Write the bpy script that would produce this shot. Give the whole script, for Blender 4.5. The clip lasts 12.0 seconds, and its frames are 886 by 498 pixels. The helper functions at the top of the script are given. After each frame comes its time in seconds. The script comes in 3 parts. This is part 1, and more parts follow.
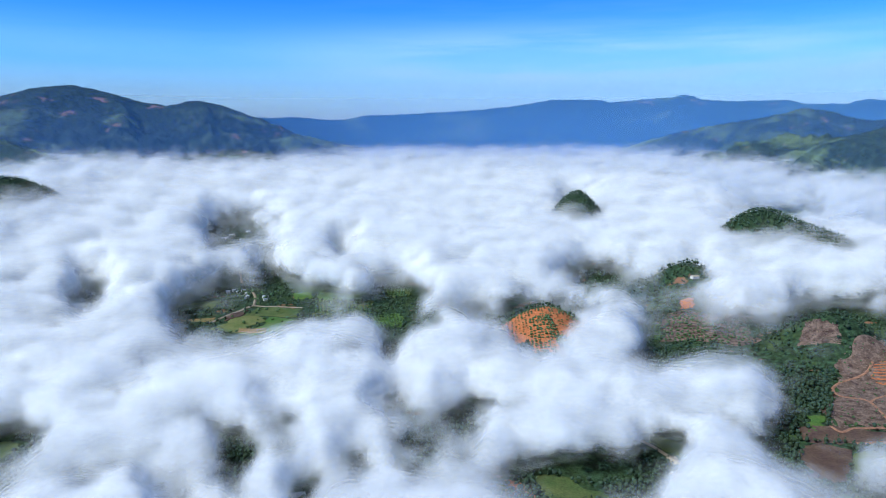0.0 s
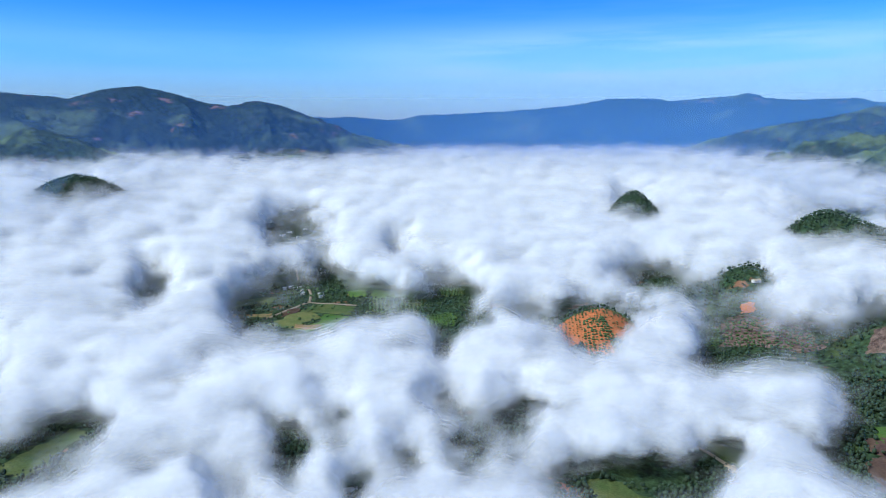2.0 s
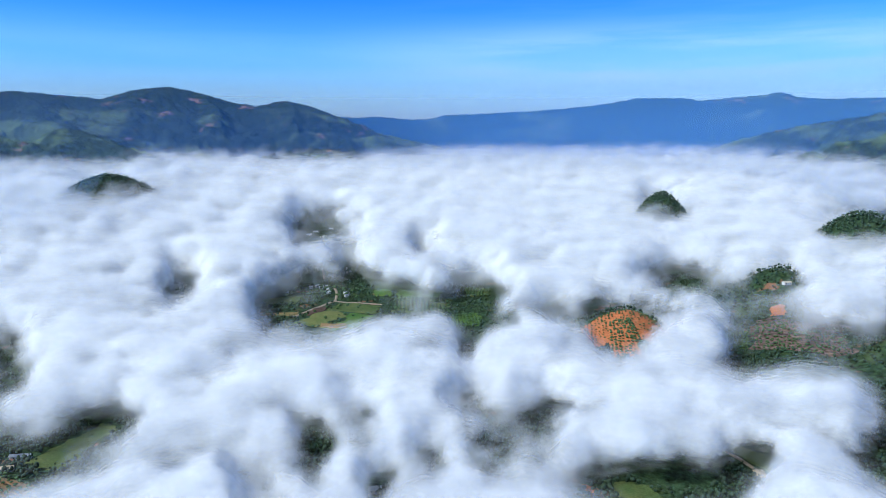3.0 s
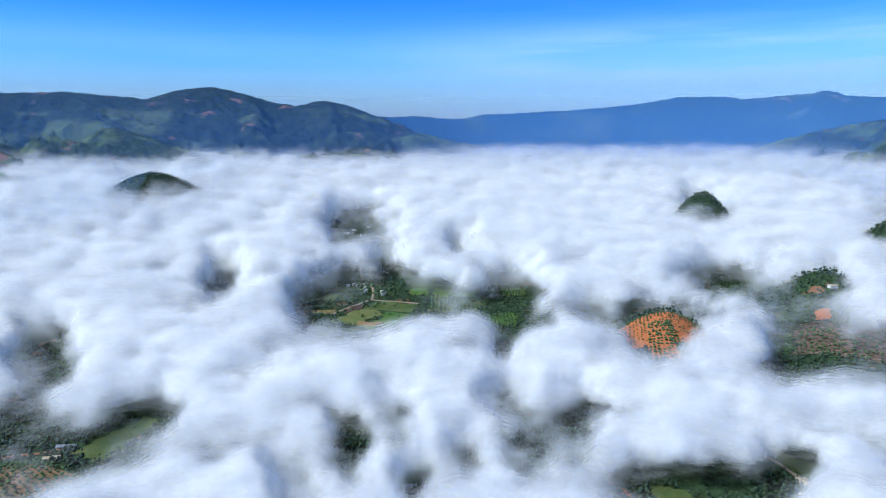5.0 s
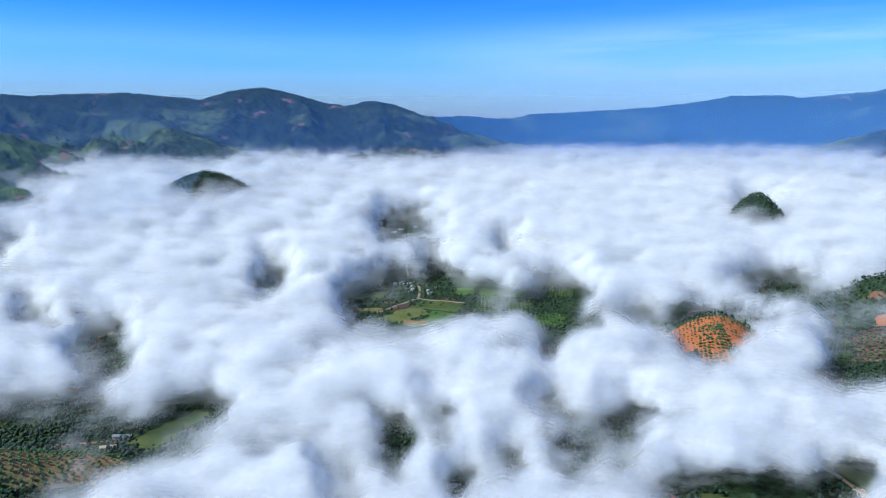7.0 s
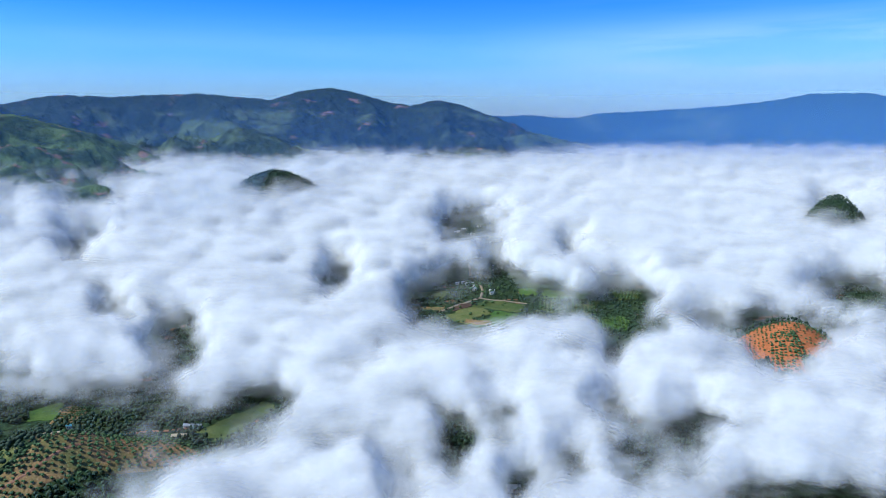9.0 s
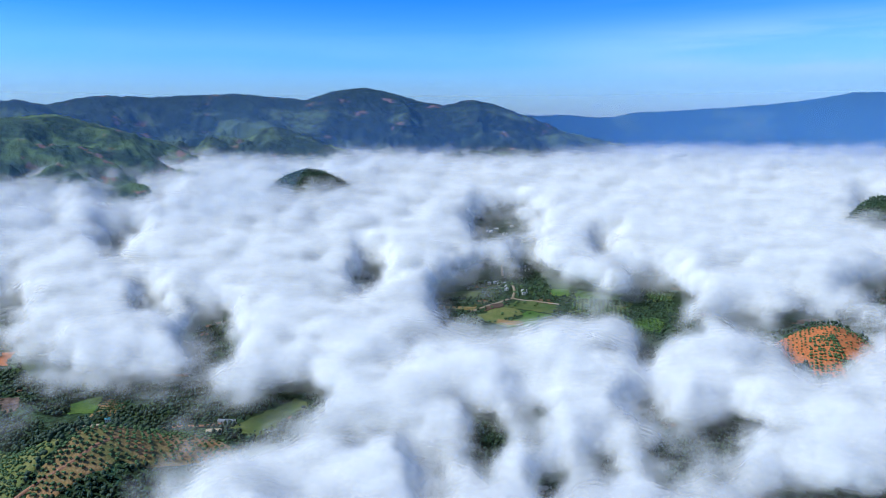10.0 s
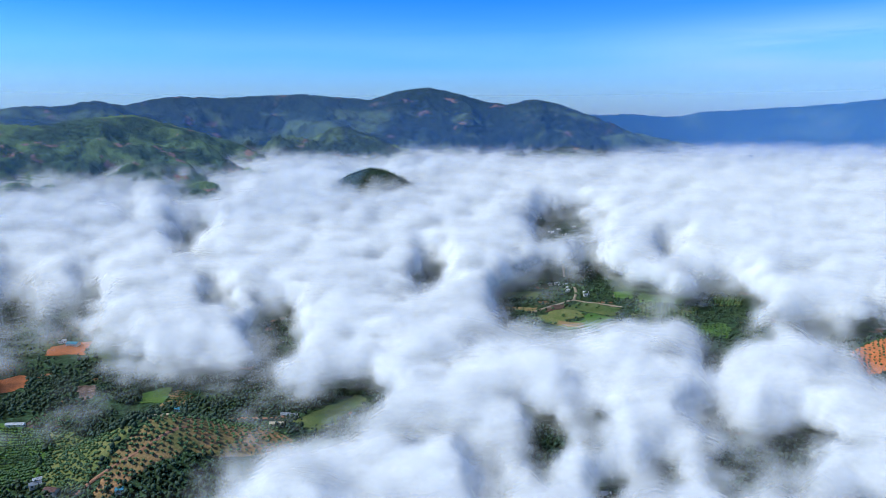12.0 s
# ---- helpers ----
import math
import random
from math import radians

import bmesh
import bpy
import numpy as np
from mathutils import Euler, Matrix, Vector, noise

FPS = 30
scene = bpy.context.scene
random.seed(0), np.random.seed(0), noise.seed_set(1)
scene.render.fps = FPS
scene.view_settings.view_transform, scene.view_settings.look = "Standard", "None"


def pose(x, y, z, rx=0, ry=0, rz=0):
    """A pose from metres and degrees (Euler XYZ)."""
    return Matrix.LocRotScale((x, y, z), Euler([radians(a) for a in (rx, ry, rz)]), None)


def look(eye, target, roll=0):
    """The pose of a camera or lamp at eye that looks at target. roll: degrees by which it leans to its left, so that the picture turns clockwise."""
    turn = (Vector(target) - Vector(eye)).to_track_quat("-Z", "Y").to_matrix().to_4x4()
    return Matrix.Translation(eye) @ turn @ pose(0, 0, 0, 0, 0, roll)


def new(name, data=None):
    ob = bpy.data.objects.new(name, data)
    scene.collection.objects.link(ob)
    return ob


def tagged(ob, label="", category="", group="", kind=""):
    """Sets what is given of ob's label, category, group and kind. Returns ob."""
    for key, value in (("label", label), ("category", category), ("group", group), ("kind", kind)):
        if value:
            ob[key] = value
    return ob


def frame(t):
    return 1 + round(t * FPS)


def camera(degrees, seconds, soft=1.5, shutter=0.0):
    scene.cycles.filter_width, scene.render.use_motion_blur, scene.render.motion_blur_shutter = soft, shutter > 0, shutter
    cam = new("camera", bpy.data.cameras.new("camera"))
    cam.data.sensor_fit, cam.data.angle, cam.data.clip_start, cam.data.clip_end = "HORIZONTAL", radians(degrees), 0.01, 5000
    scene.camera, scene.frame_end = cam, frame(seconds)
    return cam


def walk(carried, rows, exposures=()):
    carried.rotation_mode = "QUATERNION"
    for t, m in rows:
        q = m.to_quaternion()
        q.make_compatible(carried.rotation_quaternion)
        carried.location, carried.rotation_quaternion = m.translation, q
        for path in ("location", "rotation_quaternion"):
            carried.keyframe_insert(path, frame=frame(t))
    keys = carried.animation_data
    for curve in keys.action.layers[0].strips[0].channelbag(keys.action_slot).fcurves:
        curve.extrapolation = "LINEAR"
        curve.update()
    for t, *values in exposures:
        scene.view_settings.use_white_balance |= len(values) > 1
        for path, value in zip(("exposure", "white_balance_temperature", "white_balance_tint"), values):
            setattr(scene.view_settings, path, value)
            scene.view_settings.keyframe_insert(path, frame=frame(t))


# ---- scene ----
cam = camera(63.18, 12.0, 1.0)
EYE = 300.0
# seconds, yaw, pitch: a hovering camera that pans slowly to its left
TURNS = [
    (0.0, 0.000, -8.939), (0.5, 0.526, -8.949), (1.0, 1.671, -8.953), (1.5, 2.942, -8.961), (2.0, 4.315, -8.963),
    (2.5, 5.428, -8.963), (3.0, 6.360, -8.967), (5.0, 9.313, -9.009), (5.5, 10.064, -9.022), (6.0, 10.963, -9.022),
    (6.5, 11.984, -9.018), (7.0, 13.070, -9.029), (9.0, 18.125, -9.053), (9.5, 19.388, -9.059), (10.0, 20.717, -9.077),
    (10.5, 21.916, -9.083), (11.0, 23.200, -9.082), (11.5, 24.361, -9.081), (12.0, 25.614, -9.088),
]
walk(cam, [(t, pose(0, 0, EYE, 90 + pitch, 0.15, yaw)) for t, yaw, pitch in TURNS],
     [(0.0, -0.09, 5780, 3.0), (12.0, -0.09, 5780, 3.0)])
scene.cycles.transparent_max_bounces = 48

# ---- light ----
SUN_HEIGHT, SUN_TURN = 46.0, 118.0  # degrees above the horizon; degrees from the first view's direction round to the left
world = bpy.data.worlds.new("sky")
scene.world = world
world.use_nodes = True
wn, wl = world.node_tree.nodes, world.node_tree.links
sky = wn.new("ShaderNodeTexSky")
sky.sky_type, sky.sun_disc = "NISHITA", False
sky.sun_elevation, sky.sun_rotation = radians(SUN_HEIGHT), radians(-SUN_TURN)
sky.air_density, sky.dust_density, sky.ozone_density, sky.altitude = 1.0, 0.3, 3.0, 600
way = wn.new("ShaderNodeTexCoord")
parts = wn.new("ShaderNodeSeparateXYZ")
wl.new(way.outputs["Generated"], parts.inputs[0])
deep = wn.new("ShaderNodeValToRGB")  # clear blue air: pale at the horizon, deep blue higher up
deep.color_ramp.elements.new(0.045)
deep.color_ramp.elements.new(0.09)
deep.color_ramp.elements.new(0.18)
for el, (at, c) in zip(deep.color_ramp.elements, ((0.0, (1.0, 0.97, 0.97)), (0.045, (0.78, 0.86, 1.0)), (0.09, (0.34, 0.62, 1.0)), (0.18, (0.10, 0.40, 1.0)), (0.5, (0.40, 0.52, 0.78)))):
    el.position, el.color = at, (*c, 1)
wl.new(parts.outputs[2], deep.inputs[0])
tinted = wn.new("ShaderNodeMix")
tinted.data_type, tinted.blend_type = "RGBA", "MULTIPLY"
tinted.inputs[0].default_value = 1.0
wl.new(sky.outputs[0], tinted.inputs[6]), wl.new(deep.outputs[0], tinted.inputs[7])
# a bank of thin high cloud in streaks over the head of the valley
stretch = wn.new("ShaderNodeMapping")
stretch.inputs["Scale"].default_value = (1.5, 1.5, 17.0)
stretch.inputs["Rotation"].default_value = (radians(1.5), radians(-3), radians(40))
wl.new(way.outputs["Generated"], stretch.inputs[0])
streaks = wn.new("ShaderNodeTexNoise")
streaks.inputs["Scale"].default_value, streaks.inputs["Detail"].default_value, streaks.inputs["Roughness"].default_value = 1.9, 7.0, 0.56
wl.new(stretch.outputs[0], streaks.inputs["Vector"])


def span(source, low, high, least=0.0, most=1.0):
    r = wn.new("ShaderNodeMapRange")
    r.interpolation_type = "SMOOTHSTEP"
    for key, value in (("From Min", low), ("From Max", high), ("To Min", least), ("To Max", most)):
        r.inputs[key].default_value = value
    wl.new(source, r.inputs["Value"])
    return r.outputs[0]


def times(a, b):
    r = wn.new("ShaderNodeMath")
    r.operation = "MULTIPLY"
    wl.new(a, r.inputs[0]), wl.new(b, r.inputs[1])
    return r.outputs[0]


bank = times(times(span(parts.outputs[0], -0.30, 0.10, 0.2), span(parts.outputs[2], 0.03, 0.085, 0.35)), span(parts.outputs[2], 0.155, 0.095, 0.1))
thin = times(span(streaks.outputs[0], 0.33, 0.66, 0.22, 0.85), bank)
cirrus = wn.new("ShaderNodeMix")
cirrus.data_type = "RGBA"
cirrus.inputs[7].default_value = (3.0, 4.2, 5.0, 1)
wl.new(thin, cirrus.inputs[0]), wl.new(tinted.outputs[2], cirrus.inputs[6])
wl.new(cirrus.outputs[2], wn["Background"].inputs[0])
wn["Background"].inputs[1].default_value = 0.2
sun = new("sun", bpy.data.lights.new("sun", "SUN"))
sun.data.energy, sun.data.angle, sun.data.color = 4.8, radians(0.5), (1.0, 0.97, 0.92)
a, e = radians(SUN_TURN), radians(SUN_HEIGHT)
sun.matrix_world = look((-900 * math.sin(a) * math.cos(e), 900 * math.cos(a) * math.cos(e), 900 * math.sin(e)), (0, 0, 0))


# ---- noise ----
def smooth(a, b, x):
    t = np.clip((x - a) / (b - a), 0, 1)
    return t * t * (3 - 2 * t)


def rand2(ix, iy, seed):
    h = (ix.astype(np.int64) * 374761393 + iy.astype(np.int64) * 668265263 + seed * 1442695041) & 0xFFFFFFFF
    h = ((h ^ (h >> 13)) * 1274126177) & 0xFFFFFFFF
    h = ((h ^ (h >> 16)) * 2246822519) & 0xFFFFFFFF
    return ((h ^ (h >> 15)) & 0xFFFFFF) / 16777216.0


def grad(x, y, seed=0):
    """Smooth noise from -1 to 1."""
    ix, iy = np.floor(x), np.floor(y)
    fx, fy = x - ix, y - iy
    u, v = fx ** 3 * (fx * (fx * 6 - 15) + 10), fy ** 3 * (fy * (fy * 6 - 15) + 10)

    def corner(dx, dy):
        a = rand2(ix + dx, iy + dy, seed) * 2 * math.pi
        return np.cos(a) * (fx - dx) + np.sin(a) * (fy - dy)
    low = corner(0, 0) * (1 - u) + corner(1, 0) * u
    high = corner(0, 1) * (1 - u) + corner(1, 1) * u
    return 1.5 * (low * (1 - v) + high * v)


def fbm(x, y, size, octaves=4, seed=0, gain=0.5):
    total, amp, k = 0, 1.0, 1.0 / size
    for i in range(octaves):
        total = total + amp * grad(x * k + 17.3 * i, y * k - 9.1 * i, seed + i)
        amp, k = amp * gain, k * 2.03
    return total


def cells(x, y, size, seed=0):
    """Rounded lumps: 1 at a lump's middle, falling towards the creases between lumps."""
    x, y = x / size, y / size
    ix, iy = np.floor(x), np.floor(y)
    best = np.full(np.shape(x), 9.0)
    for dx in (-1, 0, 1):
        for dy in (-1, 0, 1):
            px = ix + dx + rand2(ix + dx, iy + dy, seed)
            py = iy + dy + rand2(ix + dx, iy + dy, seed + 7)
            d = (px - x) ** 2 + (py - y) ** 2
            best = np.where(d < best, d, best)
    return 1 - np.clip(best, 0, 1)


# ---- materials ----
def material(name):
    m = bpy.data.materials.new(name)
    m.use_nodes = True
    return m, m.node_tree.nodes, m.node_tree.links, m.node_tree.nodes["Principled BSDF"]


def texnoise(n, l, scale, detail=4.0, rough=0.55, source=None):
    t = n.new("ShaderNodeTexNoise")
    t.inputs["Scale"].default_value, t.inputs["Detail"].default_value, t.inputs["Roughness"].default_value = scale, detail, rough
    if source is None:
        source = n.new("ShaderNodeTexCoord").outputs["Object"]
    l.new(source, t.inputs["Vector"])
    return t


def ramp(n, l, source, stops):
    r = n.new("ShaderNodeValToRGB")
    while len(r.color_ramp.elements) < len(stops):
        r.color_ramp.elements.new(0.5)
    for el, (at, c) in zip(r.color_ramp.elements, stops):
        el.position, el.color = at, (*c, 1)
    l.new(source, r.inputs[0])
    return r


def blend(n, l, fac, a, b, mode="MIX"):
    m = n.new("ShaderNodeMix")
    m.data_type, m.blend_type = "RGBA", mode
    for value, socket in ((fac, m.inputs[0]), (a, m.inputs[6]), (b, m.inputs[7])):
        if isinstance(value, (int, float)):
            socket.default_value = value
        elif isinstance(value, tuple):
            socket.default_value = (*value, 1)
        else:
            l.new(value, socket)
    return m.outputs[2]


def bump(n, l, bsdf, height, strength, distance):
    b = n.new("ShaderNodeBump")
    b.inputs["Strength"].default_value, b.inputs["Distance"].default_value = strength, distance
    l.new(height, b.inputs["Height"])
    l.new(b.outputs[0], bsdf.inputs["Normal"])


def shifted(n, l, by):
    v = n.new("ShaderNodeVectorMath")
    v.inputs[1].default_value = by
    l.new(n.new("ShaderNodeTexCoord").outputs["Object"], v.inputs[0])
    return v.outputs[0]


def land_material(name, forest, grass, soil, size, grass_from=0.52, soil_from=0.66, treeline=9000.0):
    """Wooded land: tree-sized grain, with clearings of grass and bare soil."""
    m, n, l, p = material(name)
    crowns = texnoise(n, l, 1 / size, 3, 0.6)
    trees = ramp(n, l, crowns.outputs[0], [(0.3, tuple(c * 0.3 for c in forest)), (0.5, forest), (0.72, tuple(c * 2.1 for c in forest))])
    clear = texnoise(n, l, 1 / (size * 13), 7, 0.62)
    clear_mask = ramp(n, l, clear.outputs[0], [(grass_from - 0.02, (0, 0, 0)), (grass_from + 0.09, (1, 1, 1))])
    turf = texnoise(n, l, 1 / (size * 4), 5, 0.6)
    grass_c = ramp(n, l, turf.outputs[0], [(0.3, tuple(c * 0.7 for c in grass)), (0.7, tuple(c * 1.25 for c in grass))])
    bare = texnoise(n, l, 1 / (size * 8), 6, 0.62)
    off = n.new("ShaderNodeVectorMath")
    off.inputs[1].default_value = (310, -720, 90)
    l.new(shifted(n, l, (-950, 420, 0)), clear.inputs["Vector"])
    l.new(n.new("ShaderNodeTexCoord").outputs["Object"], off.inputs[0])
    l.new(off.outputs[0], bare.inputs["Vector"])
    bare_mask = ramp(n, l, bare.outputs[0], [(soil_from, (0, 0, 0)), (soil_from + 0.04, (1, 1, 1))])
    # the crests are wooded; clearings lie on the lower slopes
    xyz, low = n.new("ShaderNodeSeparateXYZ"), n.new("ShaderNodeMapRange")
    l.new(n.new("ShaderNodeTexCoord").outputs["Object"], xyz.inputs[0])
    l.new(xyz.outputs[2], low.inputs["Value"])
    for key, value in (("From Min", treeline - 45), ("From Max", treeline), ("To Min", 1.0), ("To Max", 0.0)):
        low.inputs[key].default_value = value
    open_land = n.new("ShaderNodeMath")
    open_land.operation = "MULTIPLY"
    l.new(clear_mask.outputs[0], open_land.inputs[0]), l.new(low.outputs[0], open_land.inputs[1])
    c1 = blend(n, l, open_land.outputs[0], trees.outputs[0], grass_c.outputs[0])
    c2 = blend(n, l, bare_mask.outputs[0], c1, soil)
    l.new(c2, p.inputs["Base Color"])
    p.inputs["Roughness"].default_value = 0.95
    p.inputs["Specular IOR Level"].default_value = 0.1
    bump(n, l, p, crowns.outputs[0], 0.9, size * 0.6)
    return m


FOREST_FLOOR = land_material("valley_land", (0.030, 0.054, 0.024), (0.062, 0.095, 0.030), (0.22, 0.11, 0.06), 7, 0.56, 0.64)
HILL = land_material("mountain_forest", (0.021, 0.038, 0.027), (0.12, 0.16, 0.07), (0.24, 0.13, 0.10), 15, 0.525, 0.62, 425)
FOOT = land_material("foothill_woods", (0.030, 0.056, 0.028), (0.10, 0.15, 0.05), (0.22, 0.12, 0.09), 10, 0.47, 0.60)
# far hills: some distance haze mixed into the bluer forest colours
FAR = land_material("hazy_far_forest", (0.03, 0.05, 0.05), (0.13, 0.17, 0.09), (0.22, 0.18, 0.15), 26, 0.56, 0.62)


def fog_material(name, colour, grain, amount):
    """Cloud: scatters light forwards and back; attributes of the sheets say how thick it is and how much each sheet holds back."""
    m, n, l, p = material(name)
    n.remove(p)
    soft, pass_on, see = n.new("ShaderNodeBsdfDiffuse"), n.new("ShaderNodeBsdfTranslucent"), n.new("ShaderNodeBsdfTransparent")
    soft.inputs[0].default_value = pass_on.inputs[0].default_value = (*colour, 1)
    both, mix = n.new("ShaderNodeMixShader"), n.new("ShaderNodeMixShader")
    both.inputs[0].default_value = 0.5
    l.new(soft.outputs[0], both.inputs[1]), l.new(pass_on.outputs[0], both.inputs[2])
    deep, held = n.new("ShaderNodeAttribute"), n.new("ShaderNodeAttribute")
    deep.attribute_name, held.attribute_name = "thickness", "strength"
    wisp = texnoise(n, l, 1 / grain, 6, 0.64)
    swing, add, dense, full = n.new("ShaderNodeMath"), n.new("ShaderNodeMath"), n.new("ShaderNodeMapRange"), n.new("ShaderNodeMath")
    swing.operation, full.operation = "MULTIPLY_ADD", "MULTIPLY"
    swing.inputs[1].default_value, swing.inputs[2].default_value = amount, -0.5 * amount
    l.new(wisp.outputs[0], swing.inputs[0])
    l.new(deep.outputs["Fac"], add.inputs[0]), l.new(swing.outputs[0], add.inputs[1])
    dense.interpolation_type = "SMOOTHSTEP"
    dense.inputs["From Min"].default_value, dense.inputs["From Max"].default_value = 0.0, 30.0
    l.new(add.outputs[0], dense.inputs["Value"])
    l.new(dense.outputs[0], full.inputs[0]), l.new(held.outputs["Fac"], full.inputs[1])
    # each sheet shows only where the billows reach up to it
    limit, low, high, reach, here = n.new("ShaderNodeAttribute"), n.new("ShaderNodeMath"), n.new("ShaderNodeMath"), n.new("ShaderNodeMapRange"), n.new("ShaderNodeMath")
    limit.attribute_name, reach.interpolation_type, here.operation = "limit", "SMOOTHSTEP", "MULTIPLY"
    low.inputs[1].default_value, high.inputs[1].default_value = -0.10, 0.10
    for edge, key in ((low, "From Min"), (high, "From Max")):
        l.new(limit.outputs["Fac"], edge.inputs[0]), l.new(edge.outputs[0], reach.inputs[key])
    l.new(wisp.outputs[0], reach.inputs["Value"])
    l.new(reach.outputs[0], here.inputs[0]), l.new(full.outputs[0], here.inputs[1])
    l.new(here.outputs[0], mix.inputs[0])
    l.new(see.outputs[0], mix.inputs[1]), l.new(both.outputs[0], mix.inputs[2])
    l.new(mix.outputs[0], n["Material Output"].inputs["Surface"])
    return m


FOG = fog_material("fog", (0.955, 0.955, 0.94), 74, 84)


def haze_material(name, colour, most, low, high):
    """Distance haze painted as a blue see-through sheet that thins out upwards."""
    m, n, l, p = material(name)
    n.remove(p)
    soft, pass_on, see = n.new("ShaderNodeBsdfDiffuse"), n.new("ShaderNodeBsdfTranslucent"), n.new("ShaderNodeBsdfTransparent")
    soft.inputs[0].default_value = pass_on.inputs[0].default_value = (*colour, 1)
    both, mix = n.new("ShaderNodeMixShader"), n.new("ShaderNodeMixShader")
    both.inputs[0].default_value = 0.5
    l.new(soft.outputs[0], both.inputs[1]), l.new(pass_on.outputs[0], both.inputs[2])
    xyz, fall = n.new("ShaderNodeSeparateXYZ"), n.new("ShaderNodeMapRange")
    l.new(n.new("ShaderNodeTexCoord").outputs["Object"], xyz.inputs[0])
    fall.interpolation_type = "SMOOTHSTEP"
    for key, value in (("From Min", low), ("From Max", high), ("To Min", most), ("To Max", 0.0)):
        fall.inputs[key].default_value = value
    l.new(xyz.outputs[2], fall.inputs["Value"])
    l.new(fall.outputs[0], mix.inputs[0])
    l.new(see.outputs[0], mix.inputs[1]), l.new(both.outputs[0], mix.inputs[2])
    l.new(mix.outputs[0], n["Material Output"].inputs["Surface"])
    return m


# ---- meshes ----
def grid_mesh(name, xs, ys, zs, mat, wrap=False, keep=None):
    """A sheet from rows of points; wrap joins the last column to the first."""
    rows, cols = xs.shape
    at = np.arange(rows * cols).reshape(rows, cols)
    right = np.roll(at, -1, 1) if wrap else at[:, 1:]
    left = at if wrap else at[:, :-1]
    faces = np.stack([left[:-1], left[1:], right[1:], right[:-1]], -1).reshape(-1, 4)
    faces = faces if keep is None else faces[keep]
    me = bpy.data.meshes.new(name)
    me.vertices.add(rows * cols)
    me.vertices.foreach_set("co", np.stack([xs, ys, zs], -1).ravel().astype(np.float32))
    me.loops.add(faces.size)
    me.loops.foreach_set("vertex_index", faces.ravel().astype(np.int32))
    me.polygons.add(len(faces))
    me.polygons.foreach_set("loop_start", np.arange(0, faces.size, 4, dtype=np.int32))
    me.polygons.foreach_set("use_smooth", np.ones(len(faces), dtype=bool))
    me.update(calc_edges=True)
    me.materials.append(mat)
    return me


def ring_sheet(first, last, rings, fine=0.24, closed=False):
    """Points of a round sheet, closer together towards the middle and over the open valley."""
    r = np.geomspace(first, last, rings)
    r[0] = 0 if closed else r[0]
    turns = np.radians(np.concatenate([np.arange(-42, 72, fine), np.arange(72, 318, 6.0)]))
    rr, tt = np.meshgrid(r, turns, indexing="ij")
    return -rr * np.sin(tt), rr * np.cos(tt)


# ---- lie of the land ----
HILLS = []


def hill(x, y, height, rx, ry, turn=0):
    HILLS.append((x, y, height, rx, ry, radians(turn)))


# knolls: place, height, half widths, turn
hill(150, 1029, 54, 75, 95)
hill(337, 1817, 116, 85, 110)
hill(669, 1514, 117, 115, 90, -20)
hill(772, 1405, 66, 90, 90, -20)
hill(-1094, 1795, 125, 165, 110, 30)
hill(452, 1311, 57, 70, 90)
hill(542, 962, 62, 75, 80)
hill(-502, 446, 45, 80, 60, 30)


def ground_height(x, y):
    d = np.hypot(x, y)
    z = 190 * smooth(1200, 3300, d) + 9 * fbm(x, y, 420, 3, 3) + 2.0 * fbm(x, y, 90, 3, 5)
    for hx, hy, h, rx, ry, t in HILLS:
        u = (x - hx) * math.cos(t) + (y - hy) * math.sin(t)
        v = (y - hy) * math.cos(t) - (x - hx) * math.sin(t)
        z = z + h * np.exp(-1.1 * ((u / rx) ** 2 + (v / ry) ** 2))
    return z


gx, gy = ring_sheet(60, 4880, 300, 0.4, True)
ground = tagged(new("ground", grid_mesh("ground", gx, gy, ground_height(gx, gy), FOREST_FLOOR, True)),
                "green valley floor with woods, fields and knolls", "ground", kind="structure")


# ---- mountains ----
def mountain_range(name, crest, slope, spurs, near, far, az, mat, label, base=20, seed=0, cols=420, rows=150):
    """A range of hills: a crest line from which gullied slopes run down."""
    r = np.linspace(near, far, rows)
    tt, rr = np.meshgrid(np.radians(np.linspace(az[0], az[1], cols)), r)
    x, y = -rr * np.sin(tt), rr * np.cos(tt)
    wx, wy = x + 60 * fbm(x, y, 500, 3, seed + 11), y + 60 * fbm(x, y, 500, 3, seed + 23)
    ridged = 1 - np.abs(fbm(wx, wy, spurs, 4, seed, 0.45))
    z, nearest = np.full(x.shape, -999.0), np.full(x.shape, 9999.0)
    for (x0, y0, z0), (x1, y1, z1) in zip(crest, crest[1:]):
        ex, ey = x1 - x0, y1 - y0
        k = np.clip(((x - x0) * ex + (y - y0) * ey) / (ex * ex + ey * ey), 0, 1)
        d = np.hypot(x - x0 - k * ex, y - y0 - k * ey)
        nearest = np.minimum(nearest, d)
        top = z0 + (z1 - z0) * k
        drop = d * slope
        away = smooth(0, 160, d)
        z = np.maximum(z, top - drop * (0.75 + 0.25 * away) + away * (ridged - 0.75) * (40 + 0.30 * np.minimum(drop, 260)))
    gullies = 1 - np.abs(fbm(wx, wy, spurs * 0.33, 4, seed + 8, 0.55))
    z = np.maximum(z, base) + 4 * fbm(x, y, 45, 3, seed + 5, 0.7) + 26 * (gullies - 0.75) * smooth(30, 260, nearest)
    return tagged(new(name, grid_mesh(name, x, y, z, mat)), label, "mountain")


